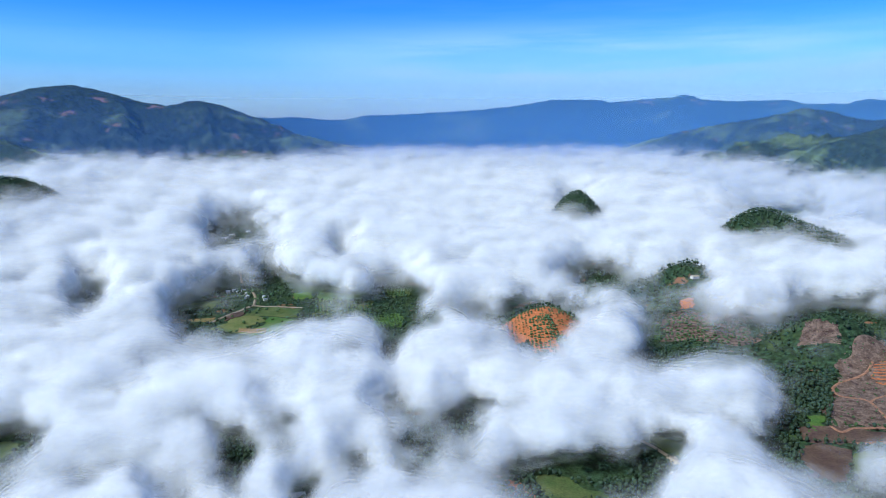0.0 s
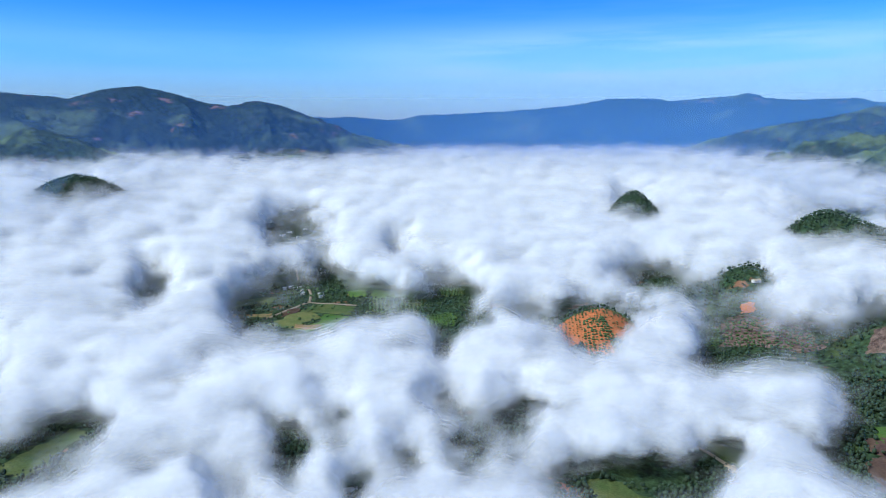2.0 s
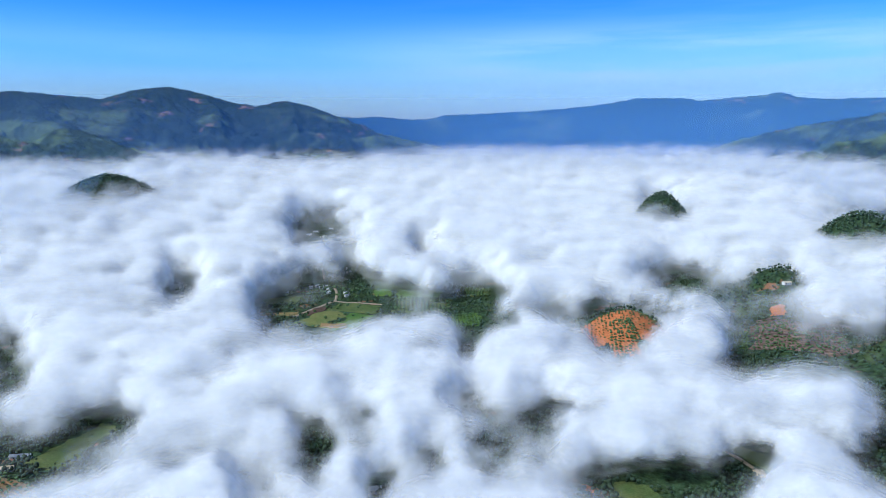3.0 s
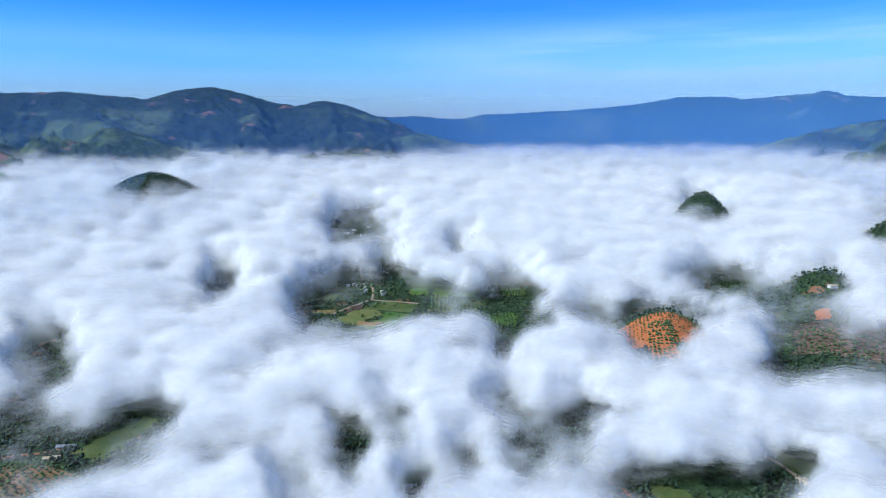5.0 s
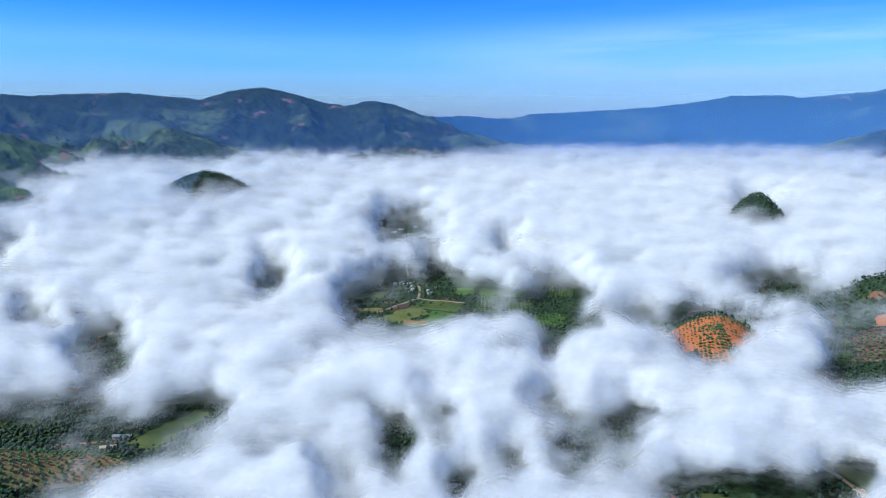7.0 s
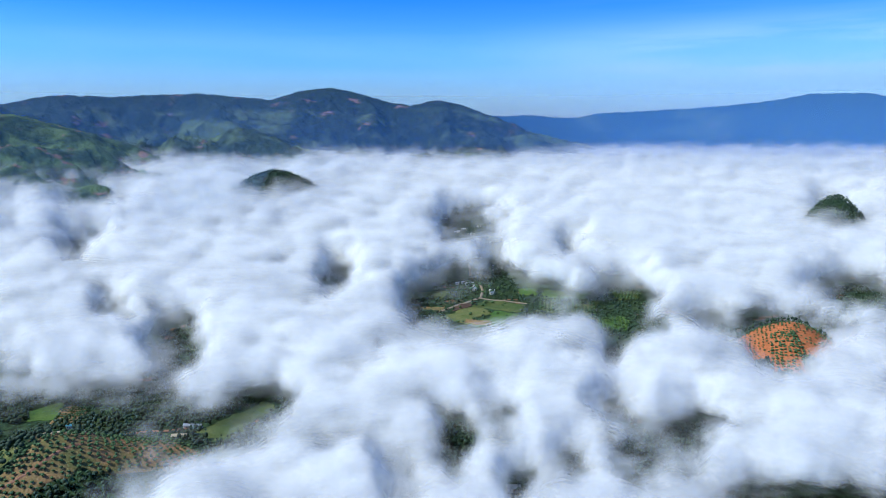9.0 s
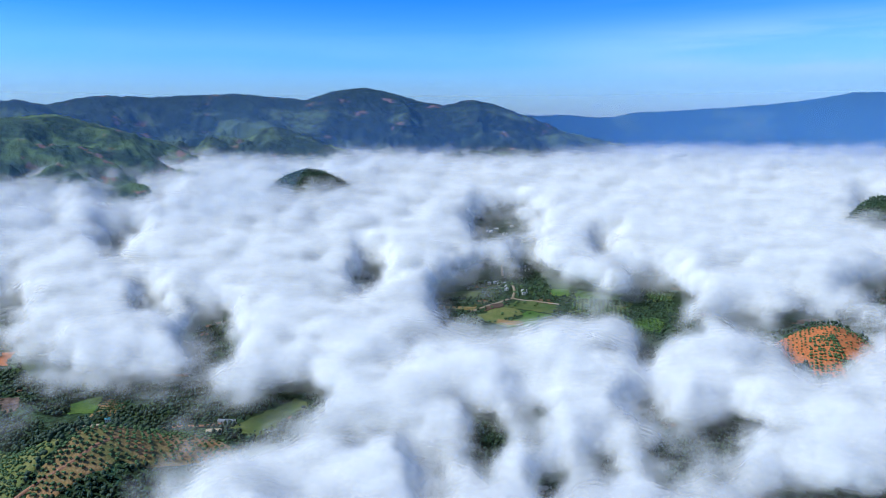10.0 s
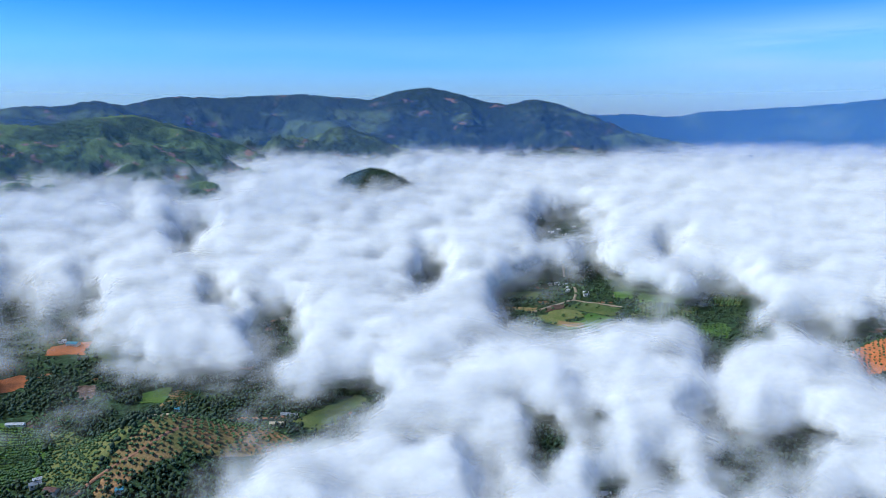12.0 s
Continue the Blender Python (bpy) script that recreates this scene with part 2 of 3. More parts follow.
mountain_range("mountain_range", [(-2816, 1412, 348), (-2728, 1663, 381), (-2661, 1848, 410), (-2611, 1918, 407), (-2554, 2066, 438), (-2556, 2204, 422), (-2459, 2377, 465), (-2319, 2574, 462), (-2216, 2664, 474), (-2072, 2833, 485), (-1968, 2960, 475), (-1844, 3040, 463), (-1760, 3141, 505), (-1641, 3255, 529), (-1533, 3307, 505), (-1388, 3322, 461), (-1240, 3284, 435), (-1101, 3286, 461), (-988, 3274, 437), (-912, 3343, 386), (-771, 3424, 329), (-610, 3548, 289), (-455, 3662, 251)],
               0.42, 420, 2200, 4300, (2, 80), HILL, "dark green forested mountain range with pale grassy clearings", seed=31, cols=560)
mountain_range("foothill", [(-2277, 1033, 308), (-2179, 1324, 329), (-2107, 1523, 330), (-2058, 1670, 359), (-2023, 1788, 368), (-1981, 1907, 337), (-1909, 2049, 291), (-1853, 2165, 237)],
               0.40, 300, 1700, 3300, (34, 84), FOOT, "green wooded foothill with grassy and bare slopes", seed=44, cols=320, rows=110)
mountain_range("mountain_spur", [(-2066, 2612, 414), (-1798, 2531, 377), (-1647, 2472, 335), (-1404, 2411, 263)],
               0.42, 260, 2500, 4000, (24, 44), HILL, "forested spur running down from the mountain range", seed=49, cols=180, rows=100)
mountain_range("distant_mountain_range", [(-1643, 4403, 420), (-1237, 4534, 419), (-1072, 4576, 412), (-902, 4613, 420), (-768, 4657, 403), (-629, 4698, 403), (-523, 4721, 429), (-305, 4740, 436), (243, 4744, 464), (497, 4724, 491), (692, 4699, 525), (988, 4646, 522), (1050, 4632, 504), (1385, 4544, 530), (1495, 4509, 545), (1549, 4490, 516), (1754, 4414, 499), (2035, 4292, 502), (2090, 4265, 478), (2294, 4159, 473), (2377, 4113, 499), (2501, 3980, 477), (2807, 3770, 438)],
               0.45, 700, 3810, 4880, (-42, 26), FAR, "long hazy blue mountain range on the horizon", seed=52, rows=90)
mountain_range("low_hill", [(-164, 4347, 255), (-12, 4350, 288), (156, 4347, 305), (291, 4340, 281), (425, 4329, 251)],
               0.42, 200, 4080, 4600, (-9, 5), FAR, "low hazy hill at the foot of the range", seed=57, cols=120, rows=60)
mountain_range("green_mountain", [(892, 3516, 240), (1038, 3378, 299), (1168, 3237, 338), (1302, 3085, 366), (1408, 2986, 389), (1442, 2918, 409), (1523, 2877, 392), (1593, 2839, 360), (1737, 2753, 352), (1946, 2610, 376)],
               0.40, 330, 2500, 4100, (-46, -10), HILL, "green mountain with grassy slopes and dark woods", seed=63, cols=300)
mountain_range("forested_ridge", [(1226, 2738, 252), (1306, 2645, 274), (1384, 2492, 296), (1453, 2394, 323), (1617, 2286, 358)],
               0.36, 260, 2100, 3500, (-46, -20), HILL, "dark forested ridge rising out of the fog", seed=71, cols=240)


# ---- haze painted on see-through sheets ----
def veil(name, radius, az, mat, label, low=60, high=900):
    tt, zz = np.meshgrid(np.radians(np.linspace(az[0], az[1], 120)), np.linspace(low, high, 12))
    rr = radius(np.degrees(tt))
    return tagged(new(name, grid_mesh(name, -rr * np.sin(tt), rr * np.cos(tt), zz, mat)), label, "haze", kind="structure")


# three tinted sheets added to blue the hills with distance
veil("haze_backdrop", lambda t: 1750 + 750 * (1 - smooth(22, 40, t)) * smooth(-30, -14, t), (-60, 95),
     haze_material("haze_sheet_tint", (0.17, 0.32, 0.55), 0.18, 230, 620), "thin blue sheet painted as haze before the hills")
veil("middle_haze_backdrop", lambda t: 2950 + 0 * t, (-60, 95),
     haze_material("middle_haze_sheet_tint", (0.13, 0.31, 0.68), 0.36, 250, 680), "thin blue sheet painted as haze between the hills")
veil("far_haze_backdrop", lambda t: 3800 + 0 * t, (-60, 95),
     haze_material("far_haze_sheet_tint", (0.17, 0.47, 0.92), 0.62, 300, 760), "blue sheet painted as haze before the distant range")

# ---- fog ----
HOLES, PUFFS = [], []


def hole(x, y, across, along, strength):
    HOLES.append((x, y, across, along, strength))


def puff(x, y, radius, height):
    PUFFS.append((x, y, radius, height))


# gaps in the fog: place, half widths, how clear
hole(-494, 1715, 101, 287, 0.85)
hole(-591, 1190, 44, 219, 0.80)
hole(-330, 1128, 106, 249, 1.00)
hole(-400, 1106, 55, 156, 0.70)
hole(-327, 1346, 37, 211, 0.90)
hole(-193, 1151, 46, 173, 0.80)
hole(-88, 1159, 82, 254, 0.95)
hole(-72, 949, 22, 108, 0.60)
hole(-209, 1531, 39, 189, 0.60)
hole(66, 1085, 51, 135, 0.65)
hole(146, 1023, 53, 199, 1.00)
hole(293, 1329, 101, 191, 0.85)
hole(382, 1252, 62, 177, 0.80)
hole(432, 1221, 46, 221, 0.65)
hole(321, 978, 48, 193, 0.75)
hole(396, 978, 62, 139, 0.50)
hole(507, 937, 71, 265, 0.85)
hole(521, 838, 58, 417, 1.00)
hole(367, 677, 45, 152, 0.95)
hole(357, 599, 27, 113, 0.90)
hole(99, 545, 65, 70, 0.95)
hole(176, 577, 40, 89, 0.95)
hole(26, 677, 21, 91, 0.70)
hole(-50, 717, 23, 67, 0.40)
hole(-70, 581, 21, 63, 0.45)
hole(-94, 534, 15, 60, 0.60)
hole(-190, 596, 22, 82, 0.60)
hole(-154, 655, 32, 65, 0.35)
hole(381, 2055, 62, 300, 0.60)
hole(794, 1812, 124, 282, 0.70)
hole(927, 1793, 95, 240, 0.70)
hole(1368, 2483, 156, 443, 0.70)
hole(-400, 624, 23, 77, 0.60)
hole(-647, 438, 92, 231, 1.00)
hole(-507, 465, 86, 178, 1.00)
hole(-456, 541, 72, 124, 0.95)
hole(-410, 604, 34, 84, 0.80)
hole(-1008, 770, 45, 196, 0.60)
hole(-828, 598, 48, 141, 0.95)
hole(-743, 466, 31, 121, 1.00)
hole(-1189, 1198, 61, 238, 0.75)
hole(-821, 881, 30, 152, 0.60)
hole(-630, 803, 27, 213, 0.70)
hole(-1446, 1517, 99, 220, 0.50)
hole(-1472, 1261, 46, 204, 0.40)
hole(-1256, 2059, 114, 342, 0.30)
hole(-176, 583, 21, 97, 0.60)
hole(-207, 514, 30, 80, 0.55)
hole(-42, 720, 34, 75, 0.50)
hole(13, 690, 22, 68, 0.50)
hole(-98, 538, 26, 57, 0.50)
hole(-726, 602, 30, 175, 0.40)
hole(-526, 357, 95, 146, 1.00)
hole(-450, 386, 42, 131, 1.00)
hole(531, 939, 85, 289, 1.00)
hole(440, 986, 80, 188, 0.70)
hole(363, 670, 57, 160, 1.00)
hole(-296, 1173, 114, 216, 0.80)
hole(332, 987, 65, 203, 0.70)
hole(-13, 642, 30, 84, 0.50)
hole(182, 1044, 50, 118, 0.50)
hole(-1042, 678, 58, 329, 0.60)
hole(-659, 801, 37, 225, 0.50)
hole(-619, 573, 132, 110, 0.60)
# billows that stand out of it: place, radius, height
puff(-148, 820, 84, 52)
puff(-224, 780, 75, 34)
puff(-295, 750, 64, 28)
puff(-80, 737, 44, 34)
puff(11, 885, 60, 40)
puff(64, 819, 49, 30)
puff(129, 733, 54, 30)
puff(179, 743, 55, 34)
puff(310, 755, 55, 30)
puff(316, 698, 40, 26)
puff(-232, 507, 58, 40)
puff(-290, 503, 46, 34)
puff(-112, 534, 33, 26)
puff(-28, 536, 30, 16)
puff(230, 508, 33, 32)
puff(242, 488, 22, 26)
puff(214, 581, 34, 22)
puff(-481, 872, 112, 26)
puff(-383, 810, 72, 20)
puff(-429, 1186, 122, 24)
puff(-351, 1179, 78, 22)
puff(-140, 1218, 78, 24)
puff(-203, 1134, 55, 18)
puff(-45, 1296, 93, 14)
puff(258, 1512, 135, 16)
puff(375, 1410, 117, 14)
puff(507, 1123, 129, 26)
puff(550, 1016, 83, 24)
puff(215, 971, 47, 20)
puff(82, 641, 57, 24)
puff(194, 649, 43, 22)
puff(-8, 733, 35, 24)
puff(108, 1166, 75, 12)
puff(-581, 1373, 181, 12)
puff(70, 1592, 154, 10)
puff(-738, 712, 99, 40)
puff(-645, 717, 61, 26)
puff(-740, 637, 62, 26)
puff(-473, 807, 82, 34)
puff(-482, 713, 62, 22)
puff(-303, 388, 39, 40)
puff(-241, 519, 55, 36)
puff(-279, 491, 36, 26)
puff(-953, 636, 73, 20)
puff(-709, 985, 97, 14)
puff(-842, 942, 91, 12)
puff(-134, 553, 36, 20)
puff(-1850, 1500, 700, 58)
puff(-1330, 1420, 420, 46)
puff(-1250, 2150, 600, 50)
puff(900, 1700, 380, 40)
puff(1500, 2300, 500, 40)


def fog_floor(d):
    """The height from which the fog rises."""
    return 6 + 190 * smooth(1200, 3300, d)


def fog_top(thick, d):
    """The height of the fog's top where it is that thick."""
    return fog_floor(d) + 11 + 0.25 * (thick + np.sqrt(thick * thick + 60)) + (168 * smooth(700, 3300, d) - 190 * smooth(1200, 3300, d)) * smooth(-15, 35, thick)


def fog_fields(x, y):
    """How thick the fog lies, in metres; below nothing where it is open."""
    d = np.hypot(x, y)
    k = 0.6 + d / 1400
    wx = x + 20 * k * fbm(x, y, 150, 5, 101, 0.58)
    wy = y + 26 * k * fbm(x, y, 150, 5, 113, 0.58)
    shut = np.full(x.shape, 1.0)
    for hx, hy, rx, ry, s in HOLES:
        h = math.hypot(hx, hy)
        u = ((wx - hx) * hy - (wy - hy) * hx) / h
        v = ((wx - hx) * hx + (wy - hy) * hy) / h
        shut = shut * (1 - s * (1 - smooth(0.38, 1.27, np.sqrt((u / rx) ** 2 + (v / ry) ** 2))))
    lumps = 0.62 * cells(wx, wy, 170, 5) + 0.38 * cells(wx, wy, 80, 6)
    broad = 0.45 * cells(wx, wy, 380, 15) + 0.3 * cells(wx, wy, 170, 16) + 0.25 * cells(wx, wy, 80, 17)
    near = 1 - smooth(900, 2000, d)
    swell = near * lumps + (1 - near) * broad
    lift = 0 * x
    for px, py, r, h in PUFFS:
        e = ((wx - px) ** 2 + (wy - py) ** 2) / (r * r)
        lift = np.maximum(lift, 0.8 * h * smooth(1.35, 0.0, np.sqrt(e)))
    thick = 39 + 34 * smooth(900, 2600, d) + lift + (26 + 26 * smooth(1200, 2800, d)) * (swell - 0.5) + 6 * fbm(x, y, 210, 3, 131)
    thick = thick - 9 * (1 - smooth(430, 800, d))
    return thick * shut - 26 * (1 - shut) - 110 * smooth(3640, 3790, d + 90 * fbm(x, y, 300, 4, 139, 0.6))


def fog_sheet(name, x, y, z, thick, strength, limit, mat):
    """One sheet of the fog, cut away where there is none."""
    gone = np.maximum.reduce([thick[:-1], thick[1:], np.roll(thick, -1, 1)[:-1], np.roll(thick, -1, 1)[1:]]).ravel() < -11
    me = grid_mesh(name, x, y, z, mat, True, ~gone)
    for key, values in (("thickness", thick), ("strength", np.full(thick.shape, strength)), ("limit", limit + 0 * thick)):
        me.attributes.new(key, "FLOAT", "POINT").data.foreach_set("value", values.ravel().astype(np.float32))
    return me


# sheets that follow the billows, thin outside and closed at the core
fx, fy = ring_sheet(190, 3850, 250, 0.46)
thick, distance = fog_fields(fx, fy), np.hypot(fx, fy)
floor_z = fog_floor(distance)
sea = tagged(new("fog_sea", None), "sea of white billowing fog filling the valley", "fog", kind="stuff")
for out, strength, limit in ((36, 0.08, 0.69), (31, 0.11, 0.66), (26, 0.14, 0.63), (21, 0.17, 0.60), (16, 0.20, 0.57), (11, 0.23, 0.54), (6, 0.26, 0.51),
                             (1, 0.29, 0.48), (-4, 0.33, 0.44), (-9, 0.42, 0.39), (-14, 0.6, 0.32), (-20, 1.0, 0.1)):
    v = thick + out * (0.8 + distance / 2500)
    z = fog_top(v, distance) + 0.16 * out + (0.6 + distance / 1100) * fbm(fx, fy, 60, 2, 170 + int(out))
    layer = new("fog_layer", fog_sheet("fog_layer", fx, fy, z, v, strength, limit - 0.05 * smooth(900, 2600, distance), FOG))
    layer.parent = sea
# thin mist that trails from the billows over the open ground
fx, fy, thick, floor_z = (a[::2, ::2] for a in (fx, fy, thick, floor_z))
for height, strength in ((9, 0.19), (16, 0.20), (24, 0.20), (31, 0.15)):
    v = thick + 27 - 0.6 * height
    layer = new("mist_layer", fog_sheet("mist_layer", fx, fy, floor_z + height + 4 * fbm(fx, fy, 120, 3, 160 + height), v * 0.8, strength, 0.42, FOG))
    layer.parent = sea


# ---- fields, tracks, woods and houses of the valley ----
def soil_material(name, colour, other, size, rough=0.95):
    m, n, l, p = material(name)
    big, small = texnoise(n, l, 1 / size, 5, 0.6), texnoise(n, l, 1 / 2.2, 4, 0.7)
    c = ramp(n, l, big.outputs[0], [(0.35, colour), (0.65, other)])
    grain = ramp(n, l, small.outputs[0], [(0.3, (0.55, 0.55, 0.55)), (0.7, (1.25, 1.25, 1.25))])
    l.new(blend(n, l, 1.0, c.outputs[0], grain.outputs[0], "MULTIPLY"), p.inputs["Base Color"])
    p.inputs["Roughness"].default_value = rough
    p.inputs["Specular IOR Level"].default_value = 0.15
    bump(n, l, p, small.outputs[0], 0.8, 0.8)
    return m


MEADOW = soil_material("meadow", (0.065, 0.105, 0.028), (0.125, 0.145, 0.045), 30)
BRIGHT_GRASS = soil_material("bright_grass", (0.065, 0.14, 0.025), (0.11, 0.17, 0.035), 24)
ORCHARD_GRASS = soil_material("orchard_grass", (0.115, 0.15, 0.04), (0.18, 0.18, 0.06), 25)
BROWN_SOIL = soil_material("brown_soil", (0.36, 0.20, 0.095), (0.15, 0.145, 0.05), 24)
LOGGED = soil_material("logged_slope", (0.065, 0.038, 0.030), (0.24, 0.165, 0.12), 9)
DARK_SOIL = soil_material("ploughed_soil", (0.085, 0.05, 0.04), (0.13, 0.085, 0.055), 14)
ORANGE_SOIL = soil_material("orange_soil", (0.50, 0.16, 0.055), (0.40, 0.15, 0.06), 20)
TRACK = soil_material("dirt_track", (0.36, 0.19, 0.11), (0.26, 0.13, 0.08), 9)
PALE_TRACK = soil_material("pale_track", (0.34, 0.28, 0.20), (0.27, 0.21, 0.14), 12)
YARD = soil_material("yard", (0.55, 0.44, 0.29), (0.45, 0.36, 0.24), 12)


def leaf_material(name, colour):
    m, n, l, p = material(name)
    spots = texnoise(n, l, 1.6, 3, 0.6)
    info = n.new("ShaderNodeObjectInfo")
    island = n.new("ShaderNodeNewGeometry")
    tone = ramp(n, l, spots.outputs[0], [(0.3, tuple(c * 0.6 for c in colour)), (0.7, tuple(c * 1.4 for c in colour))])
    vary = n.new("ShaderNodeMapRange")
    vary.inputs["To Min"].default_value, vary.inputs["To Max"].default_value = 0.6, 1.5
    both = n.new("ShaderNodeMath")
    l.new(info.outputs["Random"], both.inputs[0]), l.new(island.outputs["Random Per Island"], both.inputs[1])
    half = n.new("ShaderNodeMath")
    half.operation = "MULTIPLY"
    half.inputs[1].default_value = 0.5
    l.new(both.outputs[0], half.inputs[0]), l.new(half.outputs[0], vary.inputs["Value"])
    l.new(blend(n, l, 1.0, tone.outputs[0], vary.outputs[0], "MULTIPLY"), p.inputs["Base Color"])
    p.inputs["Roughness"].default_value = 0.8
    return m


LEAVES = leaf_material("leaves", (0.048, 0.095, 0.026))
DARK_LEAVES = leaf_material("dark_leaves", (0.029, 0.058, 0.025))
m, n, l, p = material("bark")
bark_noise = texnoise(n, l, 3.0, 4)
l.new(ramp(n, l, bark_noise.outputs[0], [(0.3, (0.07, 0.05, 0.035)), (0.7, (0.16, 0.12, 0.09))]).outputs[0], p.inputs["Base Color"])
BARK = m


def spot(x, y):
    return float(ground_height(np.array([float(x)]), np.array([float(y)]))[0])


def bilinear(corners, u, v):
    (ax, ay), (bx, by), (cx, cy), (dx, dy) = corners
    return ((ax * (1 - u) + bx * u) * (1 - v) + (dx * (1 - u) + cx * u) * v,
            (ay * (1 - u) + by * u) * (1 - v) + (dy * (1 - u) + cy * u) * v)


FIELDS = []


def field(name, corners, mat, label, steps=0.0, lift=0.9, cells_across=36):
    """A four-cornered plot draped over the land, with uneven borders; steps: the height of its terraces."""
    FIELDS.append(corners)
    u, v = np.meshgrid(np.linspace(0, 1, cells_across), np.linspace(0, 1, cells_across))
    x, y = bilinear(corners, u, v)
    size = math.dist(corners[0], corners[2])
    x, y = x + 0.09 * size * fbm(x, y, size * 0.4, 4, 210), y + 0.09 * size * fbm(x, y, size * 0.4, 4, 220)
    z = ground_height(x, y)
    if steps:
        k = z / steps
        z = steps * (np.floor(k) + smooth(0.55, 1.0, k - np.floor(k)))
    edge = np.minimum.reduce([u, 1 - u, v, 1 - v])
    z = z + lift * (2 * smooth(0, 0.04, edge) - 1)
    return tagged(new(name, grid_mesh(name, x, y, z, mat)), label, "field", kind="structure")


def track(name, points, width, mat, label, lift=1.6):
    """A dirt road draped over the land along a bent line."""
    pts = [Vector((*p, 0)) for p in points]
    dense = []
    for i in range(len(pts) - 1):
        p0, p1, p2, p3 = pts[max(i - 1, 0)], pts[i], pts[i + 1], pts[min(i + 2, len(pts) - 1)]
        for k in range(10):
            t = k / 10
            dense.append(0.5 * (2 * p1 + (p2 - p0) * t + (2 * p0 - 5 * p1 + 4 * p2 - p3) * t * t + (3 * p1 - p0 - 3 * p2 + p3) * t ** 3))
    dense.append(pts[-1])
    for p, q in zip(dense[::5], dense[5::5]):
        d = (q - p).normalized() * (width / 2 + 3.5)
        FIELDS.append([(p.x - d.y, p.y + d.x), (q.x - d.y, q.y + d.x), (q.x + d.y, q.y - d.x), (p.x + d.y, p.y - d.x)])
    xs, ys = [], []
    for i, p in enumerate(dense):
        d = (dense[min(i + 1, len(dense) - 1)] - dense[max(i - 1, 0)]).normalized()
        side = Vector((-d.y, d.x, 0)) * width * (0.5 + 0.12 * noise.noise(p * 0.05))
        xs.append([(p + side * k).x for k in (-1, -0.5, 0, 0.5, 1)])
        ys.append([(p + side * k).y for k in (-1, -0.5, 0, 0.5, 1)])
    xs, ys = np.array(xs), np.array(ys)
    z = ground_height(xs, ys) + lift - np.array([1.2, 0, 0.1, 0, 1.2])
    return tagged(new(name, grid_mesh(name, xs, ys, z, mat)), label, "track", kind="structure")


def lump(bm, centre, size, seed, squash=0.85):
    """A ragged clump of leaves."""
    made = bmesh.ops.create_icosphere(bm, subdivisions=1, radius=1)["verts"]
    for v in made:
        k = 1 + 0.35 * noise.noise(v.co * 1.7 + Vector((seed, 0, 0)))
        v.co = Vector(centre) + Vector((v.co.x * size * k, v.co.y * size * k, v.co.z * size * k * squash))


def crown_mesh(name, mat, height, width, seed, tall=False, lobes=4):
    rng = random.Random(seed)
    bm = bmesh.new()
    if tall:
        for k in range(lobes):
            t = k / (lobes - 1)
            lump(bm, (rng.uniform(-.1, .1) * width, rng.uniform(-.1, .1) * width, height * (0.38 + 0.5 * t)), width * (0.5 - 0.3 * t), seed + k, 1.3)
    else:
        for k in range(lobes):
            a = k * 2.1 + rng.random()
            r = width * rng.uniform(0.16, 0.3) if k else 0
            lump(bm, (r * math.cos(a), r * math.sin(a), height * rng.uniform(0.5, 0.75)), width * rng.uniform(0.27, 0.38), seed + k)
    me = bpy.data.meshes.new(name)
    bm.to_mesh(me)
    bm.free()
    me.materials.append(mat)
    return me


def trunk_mesh(name, height, thick, seed):
    rng = random.Random(seed)
    bm = bmesh.new()
    bmesh.ops.create_cone(bm, cap_ends=False, segments=5, radius1=thick, radius2=thick * 0.5, depth=height * 0.62,
                          matrix=Matrix.Translation((0, 0, height * 0.31)))
    for k in range(3):
        lean = Matrix.Rotation(k * 2.1 + rng.random(), 4, "Z") @ Matrix.Rotation(0.8, 4, "Y")
        bmesh.ops.create_cone(bm, cap_ends=False, segments=4, radius1=thick * 0.45, radius2=thick * 0.15, depth=height * 0.35,
                              matrix=Matrix.Translation((0, 0, height * 0.42)) @ lean @ Matrix.Translation((0, 0, height * 0.17)))
    me = bpy.data.meshes.new(name)
    bm.to_mesh(me)
    bm.free()
    me.materials.append(BARK)
    return me


CROWNS = [crown_mesh("crown", LEAVES, 3.2, 3.3, k) for k in range(4)]
TRUNKS = [trunk_mesh("trunk", 3.2, 0.16, k) for k in range(2)]
WOOD_CROWNS = [crown_mesh("crown", DARK_LEAVES, 8, 6.4, 20 + k, lobes=2) for k in range(3)] + [crown_mesh("crown", DARK_LEAVES, 10, 4.8, 30 + k, True, 2) for k in range(3)]


def tri_arrays(me):
    co = np.empty(len(me.vertices) * 3, np.float32)
    me.vertices.foreach_get("co", co)
    return co.reshape(-1, 3), np.array([p.vertices[:] for p in me.polygons], np.int32)


